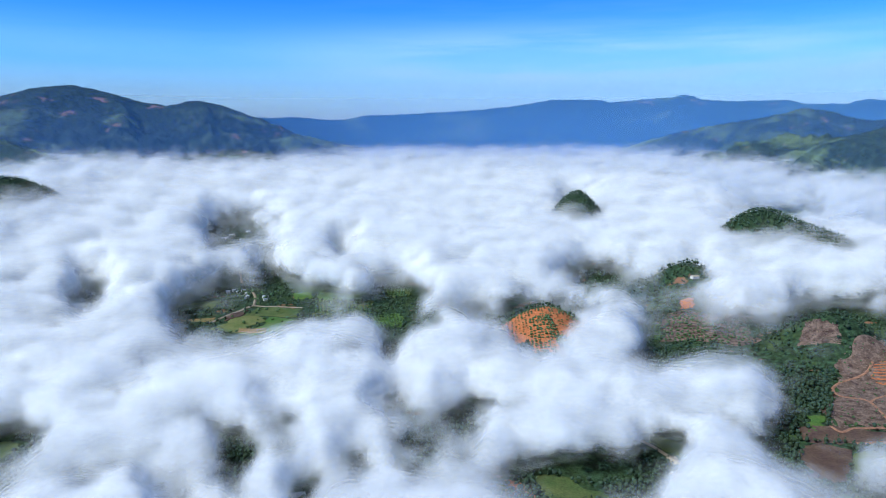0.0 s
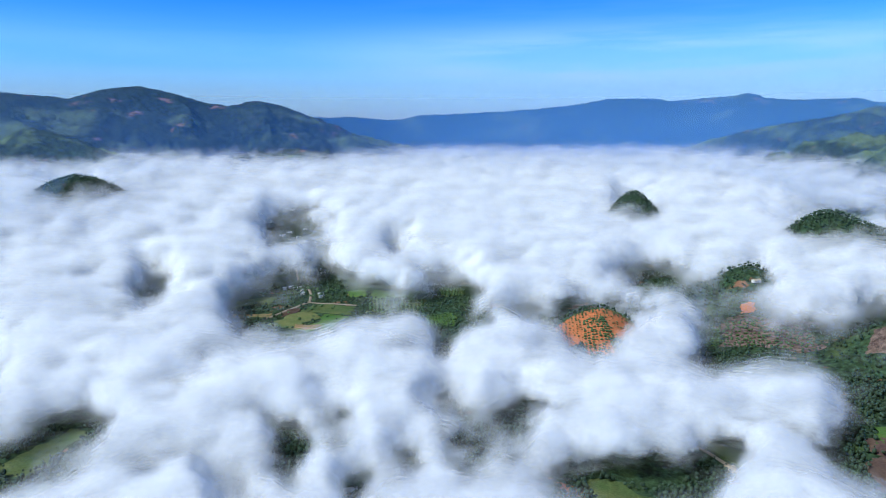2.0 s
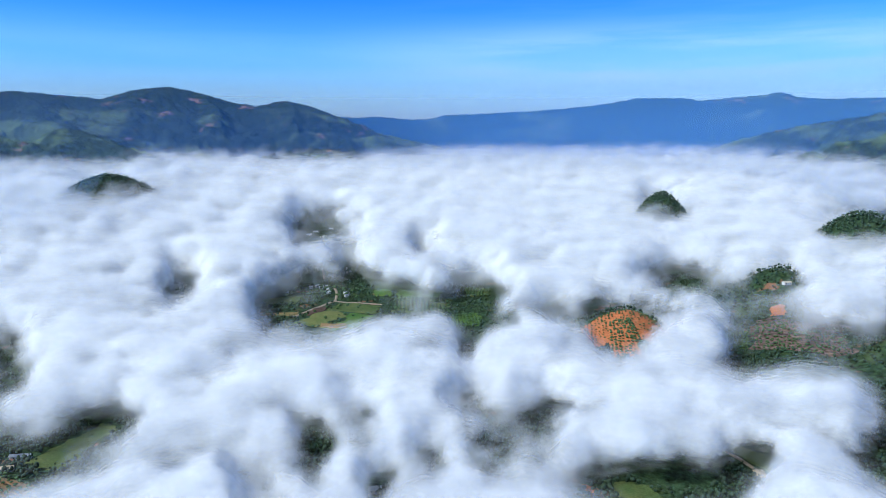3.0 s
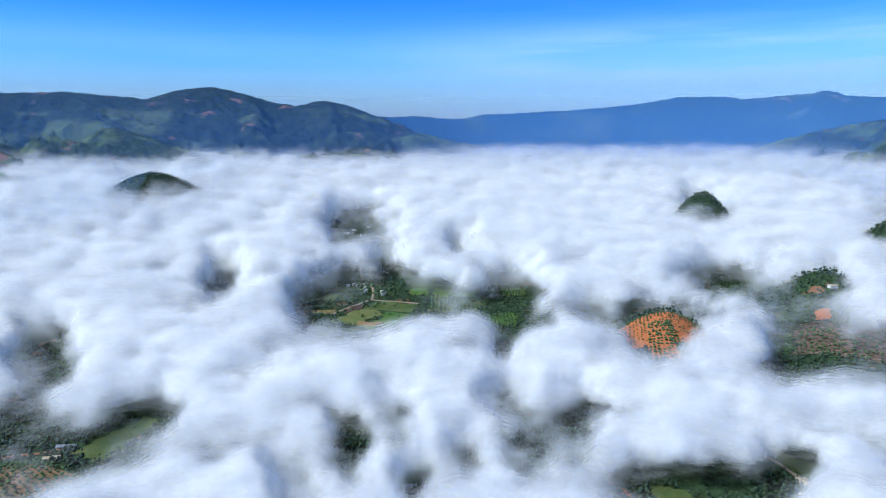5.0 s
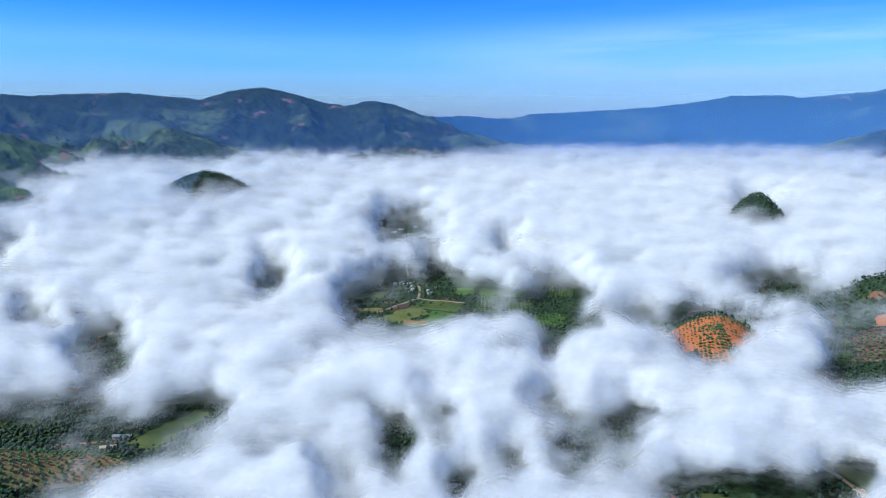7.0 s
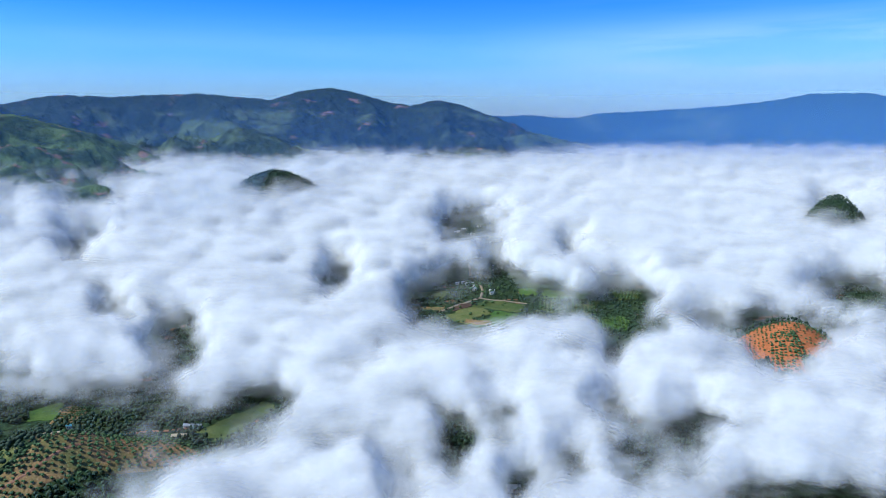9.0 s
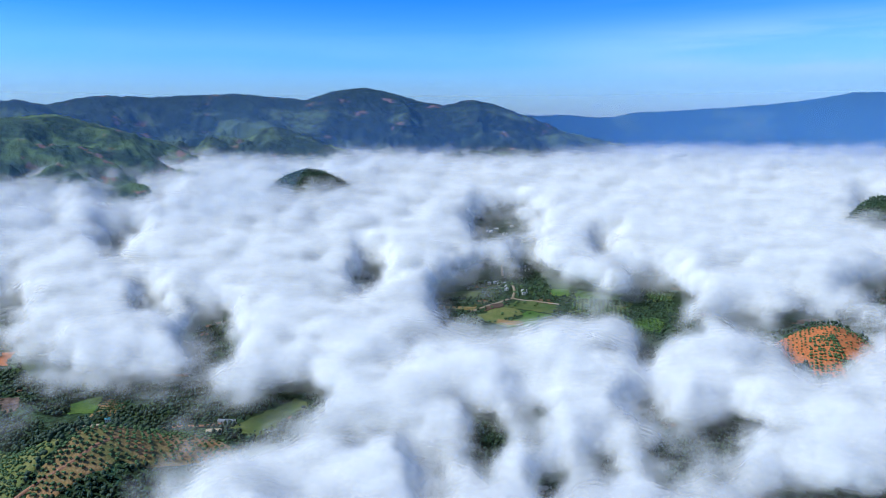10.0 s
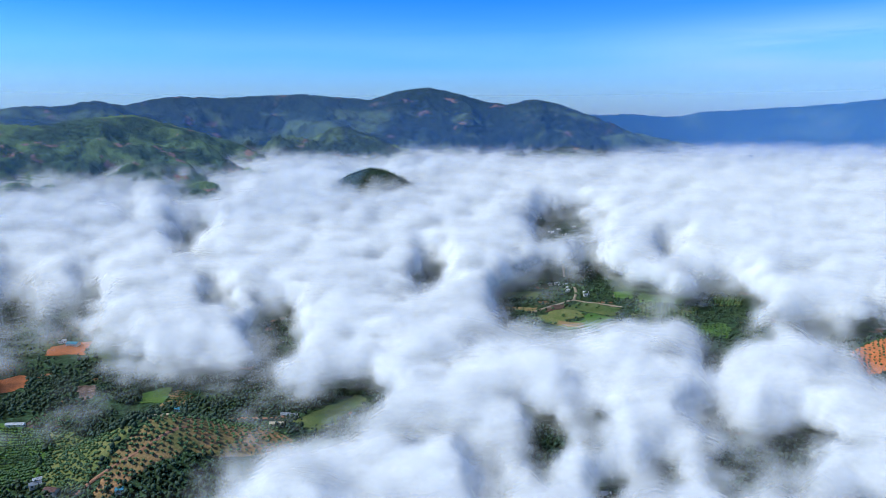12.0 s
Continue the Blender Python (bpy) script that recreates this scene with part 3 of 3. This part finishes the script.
def many(name, places, meshes, mat, label, category):
    """Trees past counting, joined: places are x, y, size."""
    rng = random.Random(len(places))
    shapes = [tri_arrays(me) for me in meshes]
    co, faces, at = [], [], 0
    xs = np.array([p[0] for p in places], float)
    ys = np.array([p[1] for p in places], float)
    zs = ground_height(xs, ys) if len(places) else []
    for (x, y, size), z in zip(places, zs):
        v, f = rng.choice(shapes)
        t = rng.random() * 6.28
        turn = np.array([[math.cos(t), -math.sin(t), 0], [math.sin(t), math.cos(t), 0], [0, 0, rng.uniform(0.8, 1.2)]])
        co.append(v @ turn.T * size + (x, y, z))
        faces.append(f + at)
        at += len(v)
    me = bpy.data.meshes.new(name)
    v, f = np.concatenate(co), np.concatenate(faces)
    me.vertices.add(len(v))
    me.vertices.foreach_set("co", v.ravel().astype(np.float32))
    me.loops.add(f.size)
    me.loops.foreach_set("vertex_index", f.ravel())
    me.polygons.add(len(f))
    me.polygons.foreach_set("loop_start", np.arange(0, f.size, 3, dtype=np.int32))
    me.update(calc_edges=True)
    me.materials.append(mat)
    return tagged(new(name, me), label, category, kind="stuff")


def orchard_places(corners, rows, cols, seed, loose=0.12, size=1.0, gaps=0.06):
    rng = random.Random(seed)
    out = []
    for i in range(rows):
        for j in range(cols):
            if rng.random() < gaps:
                continue
            u, v = (j + 0.5 + rng.uniform(-loose, loose)) / cols, (i + 0.5 + rng.uniform(-loose, loose)) / rows
            x, y = bilinear(corners, u, v)
            out.append((x, y, size * rng.uniform(0.75, 1.2)))
    return out


def orchard_trees(places, label, group):
    """Young trees that stand apart, each a thing."""
    rng = random.Random(len(places))
    for x, y, size in places:
        tree = tagged(new("orchard_tree", None), label, "tree", group)
        tree.matrix_basis = pose(x, y, spot(x, y) + 0.5, 0, 0, rng.uniform(0, 360)) @ Matrix.Scale(size, 4)
        for name, me in (("trunk", rng.choice(TRUNKS)), ("crown", rng.choice(CROWNS))):
            part = new(name, me)
            part.parent = tree


# plots
HILL_PLOT = [(-511, 421), (-470, 557), (-388, 518), (-500, 367)]
field("orchard_plot", HILL_PLOT, BROWN_SOIL, "brown hillside plot planted with rows of young trees")
GREEN_PLOT = [(-673, 469), (-517, 425), (-511, 371), (-564, 368)]
field("grass_plot", GREEN_PLOT, ORCHARD_GRASS, "yellow-green grassy slope with scattered fruit trees")
LEFT_PLOT = [(-751, 424), (-662, 456), (-570, 369), (-606, 336)]
field("orchard_plot", LEFT_PLOT, BRIGHT_GRASS, "bright green plot with rows of dark trees")
field("grass_field", [(-660, 570), (-647, 605), (-619, 563), (-644, 551)], BRIGHT_GRASS, "bright green grass field")
PALE_PLOT = [(-636, 595), (-607, 601), (-590, 564), (-616, 554)]
field("orchard_plot", PALE_PLOT, BROWN_SOIL, "small brown plot with young trees in rows")
field("yard", [(-593, 535), (-573, 544), (-490, 463), (-502, 450)], YARD, "bare pale earth yard", cells_across=12)
field("grass_ridge", [(-450, 577), (-445, 695), (-408, 667), (-412, 550)], MEADOW, "light green grassy ridge")
field("building_site", [(-922, 642), (-896, 696), (-844, 638), (-891, 614)], ORANGE_SOIL, "bare orange earth of a cleared site")
field("terraced_plot", [(-878, 508), (-846, 558), (-792, 514), (-780, 448)], ORANGE_SOIL, "red terraced hillside", 2.5, cells_across=60)
DARK_PLOT = [(-713, 477), (-684, 509), (-662, 468), (-699, 447)]
field("orchard_plot", DARK_PLOT, DARK_SOIL, "dark ploughed plot with young trees")
field("red_plot", [(-745, 552), (-725, 561), (-697, 535), (-710, 518)], LOGGED, "cleared brown plot between woods")
field("logged_slope", [(512, 896), (680, 978), (498, 703), (393, 699)], LOGGED, "logged brown hillside with stumps and brushwood", cells_across=50)
field("terraced_plot", [(541, 879), (591, 889), (540, 807), (526, 841)], ORANGE_SOIL, "orange terraced plot with young plants", 2.0, lift=1.4, cells_across=50)
field("bare_hillock", [(508, 983), (528, 936), (516, 909), (471, 934)], LOGGED, "reddish brown cleared hillock", 2.0, cells_across=50)
field("grass_slope", [(389, 737), (407, 733), (388, 691), (371, 694)], BRIGHT_GRASS, "bright green grassy slope")
field("ploughed_field", [(354, 677), (399, 663), (353, 589), (325, 602)], DARK_SOIL, "dark purple-brown ploughed field")
field("ploughed_field", [(364, 703), (494, 698), (469, 660), (356, 681)], DARK_SOIL, "strip of dark reddish bare earth")
field("grass_field", [(388, 653), (456, 641), (425, 594), (367, 606)], MEADOW, "flat green field")
field("yard", [(54, 600), (71, 589), (67, 581), (53, 591)], ORANGE_SOIL, "orange-red earth yard", cells_across=12)
field("meadow", [(79, 607), (108, 601), (155, 566), (84, 556)], MEADOW, "light green meadow slope")
BOTTOM_PLOT = [(20, 594), (51, 590), (68, 555), (16, 554)]
field("orchard_plot", BOTTOM_PLOT, BROWN_SOIL, "brown plot planted with small round trees")
field("roadside_field", [(207, 705), (231, 707), (262, 621), (240, 617)], MEADOW, "green field along the road")
field("sand_heap", [(214, 656), (222, 659), (228, 637), (219, 632)], YARD, "pale sandy roadside clearing", cells_across=12)
field("meadow", [(-325, 1232), (-239, 1216), (-241, 1150), (-338, 1170)], MEADOW, "light green meadow by the village")
field("meadow", [(-340, 1166), (-288, 1158), (-300, 1050), (-358, 1090)], ORCHARD_GRASS, "yellow-green pasture below the village")
field("meadow", [(-284, 1156), (-241, 1148), (-246, 1020), (-294, 1046)], BRIGHT_GRASS, "fresh green field below the village")
field("grass_field", [(-236, 1330), (-150, 1345), (-140, 1282), (-232, 1270)], BRIGHT_GRASS, "bright green field at the edge of the woods")
field("grass_field", [(-470, 1260), (-395, 1275), (-400, 1215), (-462, 1205)], MEADOW, "grass field beside the village woods")
field("field_strip", [(-357, 1177), (-333, 1201), (-334, 1155), (-355, 1132)], DARK_SOIL, "narrow dark ploughed strip", lift=1.6)
field("field_strip", [(-317, 1093), (-274, 1078), (-267, 1043), (-316, 1065)], BROWN_SOIL, "narrow tan stubble strip", lift=1.6)
field("grass_field", [(-281, 1325), (-252, 1332), (-239, 1284), (-271, 1276)], BRIGHT_GRASS, "bright green field beyond the village")
field("field_strip", [(-450, 1151), (-378, 1159), (-374, 1135), (-440, 1126)], BROWN_SOIL, "narrow brown field strip")
ROW_PLOT = [(-231, 1262), (-132, 1270), (-115, 1147), (-213, 1160)]
field("orchard_plot", ROW_PLOT, MEADOW, "green plot with trees in wide rows")
SMALL_PLOT = [(-117, 1164), (-73, 1188), (-61, 1114), (-106, 1086)]
field("orchard_plot", SMALL_PLOT, BRIGHT_GRASS, "light green plot with round trees in rows")
FAR_PLOT = [(-109, 1358), (-59, 1369), (-61, 1313), (-104, 1299)]
field("orchard_plot", FAR_PLOT, MEADOW, "light green plot with young trees")
field("bare_plot", [(-15, 1277), (11, 1296), (13, 1257), (-14, 1243)], ORANGE_SOIL, "small patch of bare orange earth")
ORANGE_PLOT = [(88, 1040), (212, 1040), (216, 958), (84, 958)]
field("terraced_hill", ORANGE_PLOT, ORANGE_SOIL, "orange terraced top of a planted hill", 2.2, lift=1.2, cells_across=80)
KNOLL_PLOT = [(122, 1002), (150, 1000), (168, 930), (116, 930)]
field("orchard_plot", KNOLL_PLOT, ORANGE_SOIL, "planted orange foot of the terraced hill", 2.0, lift=2.2, cells_across=60)
YELLOW_PLOT = [(320, 1128), (355, 1134), (322, 1031), (295, 1037)]
field("orchard_plot", YELLOW_PLOT, BRIGHT_GRASS, "yellow-green plot with round trees")
field("bare_plot", [(412, 1223), (435, 1221), (423, 1190), (403, 1192)], ORANGE_SOIL, "bare red earth on a knoll")
RED_ORCHARD = [(373, 1186), (514, 1168), (442, 998), (322, 1024)]
field("orchard_plot", RED_ORCHARD, LOGGED, "reddish plot with rows of trees under thin mist")

# tracks
track("dirt_track", [(-516, 367), (-510, 384), (-497, 403), (-486, 421), (-480, 440), (-474, 455)], 3.5, TRACK, "winding orange dirt track up the hillside")
track("dirt_track", [(544, 880), (525, 863), (473, 834), (461, 808), (472, 796), (486, 784), (472, 723)], 4, TRACK, "red dirt track looping over the logged slope")
track("dirt_track", [(399, 706), (404, 693), (426, 704), (481, 713)], 4, TRACK, "red dirt track below the logged slope")
track("dirt_track", [(403, 668), (452, 668)], 4, TRACK, "red dirt track beside the dark fields")
track("dirt_track", [(485, 784), (513, 801), (565, 825)], 4, TRACK, "side branch of the red dirt track")
track("road", [(183, 713), (205, 680), (217, 658), (227, 640), (236, 626), (255, 603)], 4.5, PALE_TRACK, "pale straight country road")
track("road", [(-334, 1243), (-357, 1170), (-378, 1119)], 6, PALE_TRACK, "pale earth road leading to the village")
track("road", [(-333, 1235), (-291, 1229), (-244, 1216)], 4, PALE_TRACK, "narrow pale lane")
track("road", [(-406, 1424), (-423, 1478), (-438, 1523)], 5, PALE_TRACK, "narrow pale lane between houses")
track("road", [(-335, 1243), (-346, 1295), (-362, 1339)], 5, PALE_TRACK, "narrow pale lane into the village")
track("dirt_track", [(-488, 468), (-509, 541), (-472, 572), (-460, 591)], 4, TRACK, "dirt track along the orchard hill")

# orchards
orchard_trees(orchard_places(HILL_PLOT, 12, 25, 3, 0.18, 1.05), "small round green fruit tree on brown soil", "trees of the brown hillside orchard")
more = []
more += orchard_places(GREEN_PLOT, 20, 26, 4, 0.45, 0.95, 0.25)
more += orchard_places(LEFT_PLOT, 22, 28, 5, 0.12, 0.95, 0.05)
more += orchard_places(PALE_PLOT, 7, 9, 6, 0.1, 0.9)
more += orchard_places(DARK_PLOT, 9, 14, 7, 0.1, 0.9)
more += orchard_places(BOTTOM_PLOT, 7, 12, 8, 0.12, 0.9)
more += orchard_places(ROW_PLOT, 9, 14, 9, 0.1, 1.5)
more += orchard_places(SMALL_PLOT, 7, 8, 10, 0.1, 1.4)
more += orchard_places(FAR_PLOT, 6, 8, 11, 0.1, 1.4)
more += orchard_places(KNOLL_PLOT, 15, 8, 12, 0.16, 1.25, 0.1)
more += orchard_places(YELLOW_PLOT, 8, 6, 13, 0.1, 1.3)
VILLAGE = [(-360, 1240), (-236, 1222), (-240, 1010), (-365, 1080)]
more += orchard_places(VILLAGE, 12, 9, 16, 0.5, 1.5, 0.72)
more += orchard_places([(-445, 1375), (-300, 1330), (-300, 1255), (-440, 1270)], 9, 16, 17, 0.5, 1.7, 0.55)
more += orchard_places(RED_ORCHARD, 14, 24, 14, 0.38, 1.25, 0.15)
more += orchard_places(ORANGE_PLOT, 15, 26, 15, 0.2, 0.85, 0.3)
many("orchard_trees", more, CROWNS, LEAVES, "rows of round green orchard trees on the plots", "trees")


BRUSH = leaf_material("brushwood", (0.17, 0.12, 0.085))
litter = [crown_mesh("brushwood", BRUSH, 1.4, 3.2, 60 + k, lobes=2) for k in range(3)]
LOGGED_SLOPE = [(512, 896), (680, 978), (498, 703), (393, 699)]
many("brushwood", orchard_places(LOGGED_SLOPE, 42, 30, 51, 0.5, 0.9, 0.35) + orchard_places([(508, 983), (528, 936), (516, 909), (471, 934)], 12, 10, 52, 0.5, 0.9, 0.4),
     litter, BRUSH, "heaps of dry brushwood and stumps on the logged slope", "brushwood")
many("scrub", orchard_places(LOGGED_SLOPE, 16, 14, 53, 0.5, 0.8, 0.6), CROWNS, LEAVES, "green scrub growing back on the logged slope", "bushes")


# woods: wherever the valley shows through the fog and nothing is planted
def inside(corners, x, y):
    side = [(corners[(i + 1) % 4][0] - corners[i][0]) * (y - corners[i][1]) - (corners[(i + 1) % 4][1] - corners[i][1]) * (x - corners[i][0]) for i in range(4)]
    return np.logical_or(np.minimum.reduce(side) > 0, np.maximum.reduce(side) < 0)


def wood_places(near, far, step, az, seed, bias, high_only=False):
    rr, span = np.arange(near, far, step), radians(az[1] - az[0])
    out = []
    for r in rr:
        t = np.radians(az[0]) + span * np.arange(0, 1, step / (r * span))
        out.append(np.stack([-r * np.sin(t), r * np.cos(t)], 1))
    pts = np.concatenate(out) + np.random.RandomState(seed).uniform(-0.45 * step, 0.45 * step, (sum(map(len, out)), 2))
    x, y = pts.T
    thick, d = fog_fields(x, y), np.hypot(x, y)
    above = np.where(thick < 24, 0, fog_top(thick, d) - ground_height(x, y))
    keep = (above < 16) & (fbm(x, y, 160, 4, 300) + bias > 0)
    if high_only:
        keep &= above < 40
    for corners in FIELDS:
        keep &= ~inside(corners, x, y)
    sizes = np.random.RandomState(seed + 1).uniform(0.55, 1.1, len(x))
    return [(a, b, c) for a, b, c in zip(x[keep], y[keep], sizes[keep])]


many("wood", wood_places(420, 1000, 5.6, (-36, 62), 41, 0.62), WOOD_CROWNS, DARK_LEAVES, "dense dark green woods between the fields", "trees")
many("wood", wood_places(1000, 2700, 11.0, (-36, 62), 43, 0.5), WOOD_CROWNS, DARK_LEAVES, "dense dark green woods farther up the valley", "trees")

many("wood", wood_places(1500, 2700, 6.5, (-36, 40), 47, 2.0, True), WOOD_CROWNS, DARK_LEAVES, "dark woods on the knolls that rise out of the fog", "trees")


# houses
def paint(name, colour, rough=0.7, metal=0.0, size=3.0):
    m, n, l, p = material(name)
    dirt = texnoise(n, l, 1 / size, 5, 0.65)
    l.new(ramp(n, l, dirt.outputs[0], [(0.3, tuple(c * 0.75 for c in colour)), (0.65, colour)]).outputs[0], p.inputs["Base Color"])
    p.inputs["Roughness"].default_value, p.inputs["Metallic"].default_value = rough, metal
    return m


WALL = paint("plaster", (0.72, 0.68, 0.6))
GLASS = paint("window_glass", (0.04, 0.05, 0.06), 0.15)
DOOR = paint("door_wood", (0.2, 0.12, 0.07))
ROOFS = {"white": paint("white_sheet_roof", (0.75, 0.76, 0.78), 0.45), "grey": paint("grey_sheet_roof", (0.42, 0.45, 0.5), 0.45),
         "red": paint("red_tile_roof", (0.45, 0.15, 0.09)), "brown": paint("brown_roof", (0.2, 0.09, 0.08)),
         "blue": paint("blue_sheet_roof", (0.12, 0.42, 0.55), 0.45), "cream": paint("cream_sheet_roof", (0.78, 0.66, 0.46))}


def part(name, bm, mat, parent, label=""):
    me = bpy.data.meshes.new(name)
    bm.to_mesh(me)
    bm.free()
    me.materials.append(mat)
    ob = tagged(new(name, me), label)
    ob.parent = parent
    return ob


def box(bm, x0, x1, y0, y1, z0, z1):
    made = bmesh.ops.create_cube(bm, size=1)["verts"]
    for v in made:
        v.co = Vector((x0 + (v.co.x + 0.5) * (x1 - x0), y0 + (v.co.y + 0.5) * (y1 - y0), z0 + (v.co.z + 0.5) * (z1 - z0)))


def house(x, y, length, width, turn, roof, label, height=3.2):
    ob = tagged(new("house", None), label, "house", "houses of the valley")
    ob.matrix_basis = pose(x, y, spot(x, y) + 0.7, 0, 0, turn)
    a, b, ridge = length / 2, width / 2, height + width * 0.22
    bm = bmesh.new()
    ends = [[bm.verts.new((sx, y, z)) for y, z in ((-b, -1.5), (b, -1.5), (b, height), (0, ridge - 0.12), (-b, height))] for sx in (-a, a)]
    bm.faces.new(ends[0][::-1]), bm.faces.new(ends[1])
    for i in range(5):
        bm.faces.new((ends[0][i], ends[0][(i + 1) % 5], ends[1][(i + 1) % 5], ends[1][i]))
    bmesh.ops.recalc_face_normals(bm, faces=bm.faces)
    part("wall", bm, WALL, ob)
    for s in (-1, 1):
        bm = bmesh.new()
        drop = (ridge - height) / b
        low = [bm.verts.new((sx, s * (b + 0.6), height - drop * 0.6 + 0.05)) for sx in (-a - 0.5, a + 0.5)]
        high = [bm.verts.new((sx, 0, ridge + 0.05)) for sx in (-a - 0.5, a + 0.5)]
        top = bm.faces.new((low[0], low[1], high[1], high[0]))
        bmesh.ops.solidify(bm, geom=[top], thickness=0.12)
        part("roof", bm, ROOFS[roof], ob, roof + " roof slope")
    bm = bmesh.new()
    box(bm, -0.5, 0.5, -b - 0.05, -b + 0.05, 0, 2.1)
    part("door", bm, DOOR, ob)
    for wx in (-a * 0.55, a * 0.55):
        bm = bmesh.new()
        box(bm, wx - 0.6, wx + 0.6, -b - 0.04, -b + 0.05, 1.0, 2.2)
        part("window", bm, GLASS, ob)
    return ob


house(-453, 553, 14, 6, 25, "cream", "long low farmhouse with a cream roof on the orchard hill")
house(-461, 584, 18, 6, 15, "grey", "long grey-roofed shed by the grassy ridge")
house(-581, 547, 8, 5, 20, "blue", "small house with a blue roof beside a bare yard")
house(-705, 446, 18, 5, 30, "white", "long white-roofed shed among the orchards")
house(-562, 367, 9, 6, 60, "grey", "grey-roofed house among the trees")
house(-566, 372, 7, 5, 60, "white", "small white-roofed house among the trees")
house(-540, 366, 11, 7, 15, "brown", "house with a dark red-brown roof")
house(-480, 384, 6, 5, 40, "blue", "small shed with a teal roof below the track")
house(-312, 515, 9, 6, 70, "white", "white house half hidden by mist")
house(-302, 507, 10, 6, 70, "white", "white-roofed house half hidden by mist")
house(-122, 563, 11, 7, 20, "white", "white-roofed house at the foot of the fog")
house(-896, 660, 16, 10, 20, "blue", "large shed with a teal roof on orange earth")
house(-921, 662, 10, 7, 50, "white", "pale shed on the cleared site")
house(213, 614, 9, 6, 30, "red", "white house with an orange-red tiled roof by the road")
house(210, 617, 6, 5, 30, "white", "small white outbuilding by the road")
house(449, 1263, 14, 8, 20, "cream", "pale building on top of a knoll")
for px, py, turn, roof in (
        (-409, 1343, 10, "white"), (-400, 1353, 35, "white"), (-387, 1335, 20, "white"), (-380, 1345, 5, "grey"),
        (-367, 1319, 40, "white"), (-362, 1295, 80, "white"), (-385, 1515, 15, "white"), (-371, 1492, 60, "grey"),
        (-327, 1292, 30, "white"), (-321, 1275, 30, "grey"), (-503, 1393, 15, "white")):
    house(px, py, 9.5, 6, turn, roof, f"village house with a {roof} sheet-metal roof")
for px, py, turn in ((-534, 1813, 20), (-502, 1766, 60), (-502, 1845, 10), (-545, 1783, 40), (-624, 1919, 15), (-1282, 1303, 30), (-1285, 1334, 70), (-1322, 1323, 40)):
    house(px, py, 17, 10, turn, "white", "pale house far off in a gap of the fog")
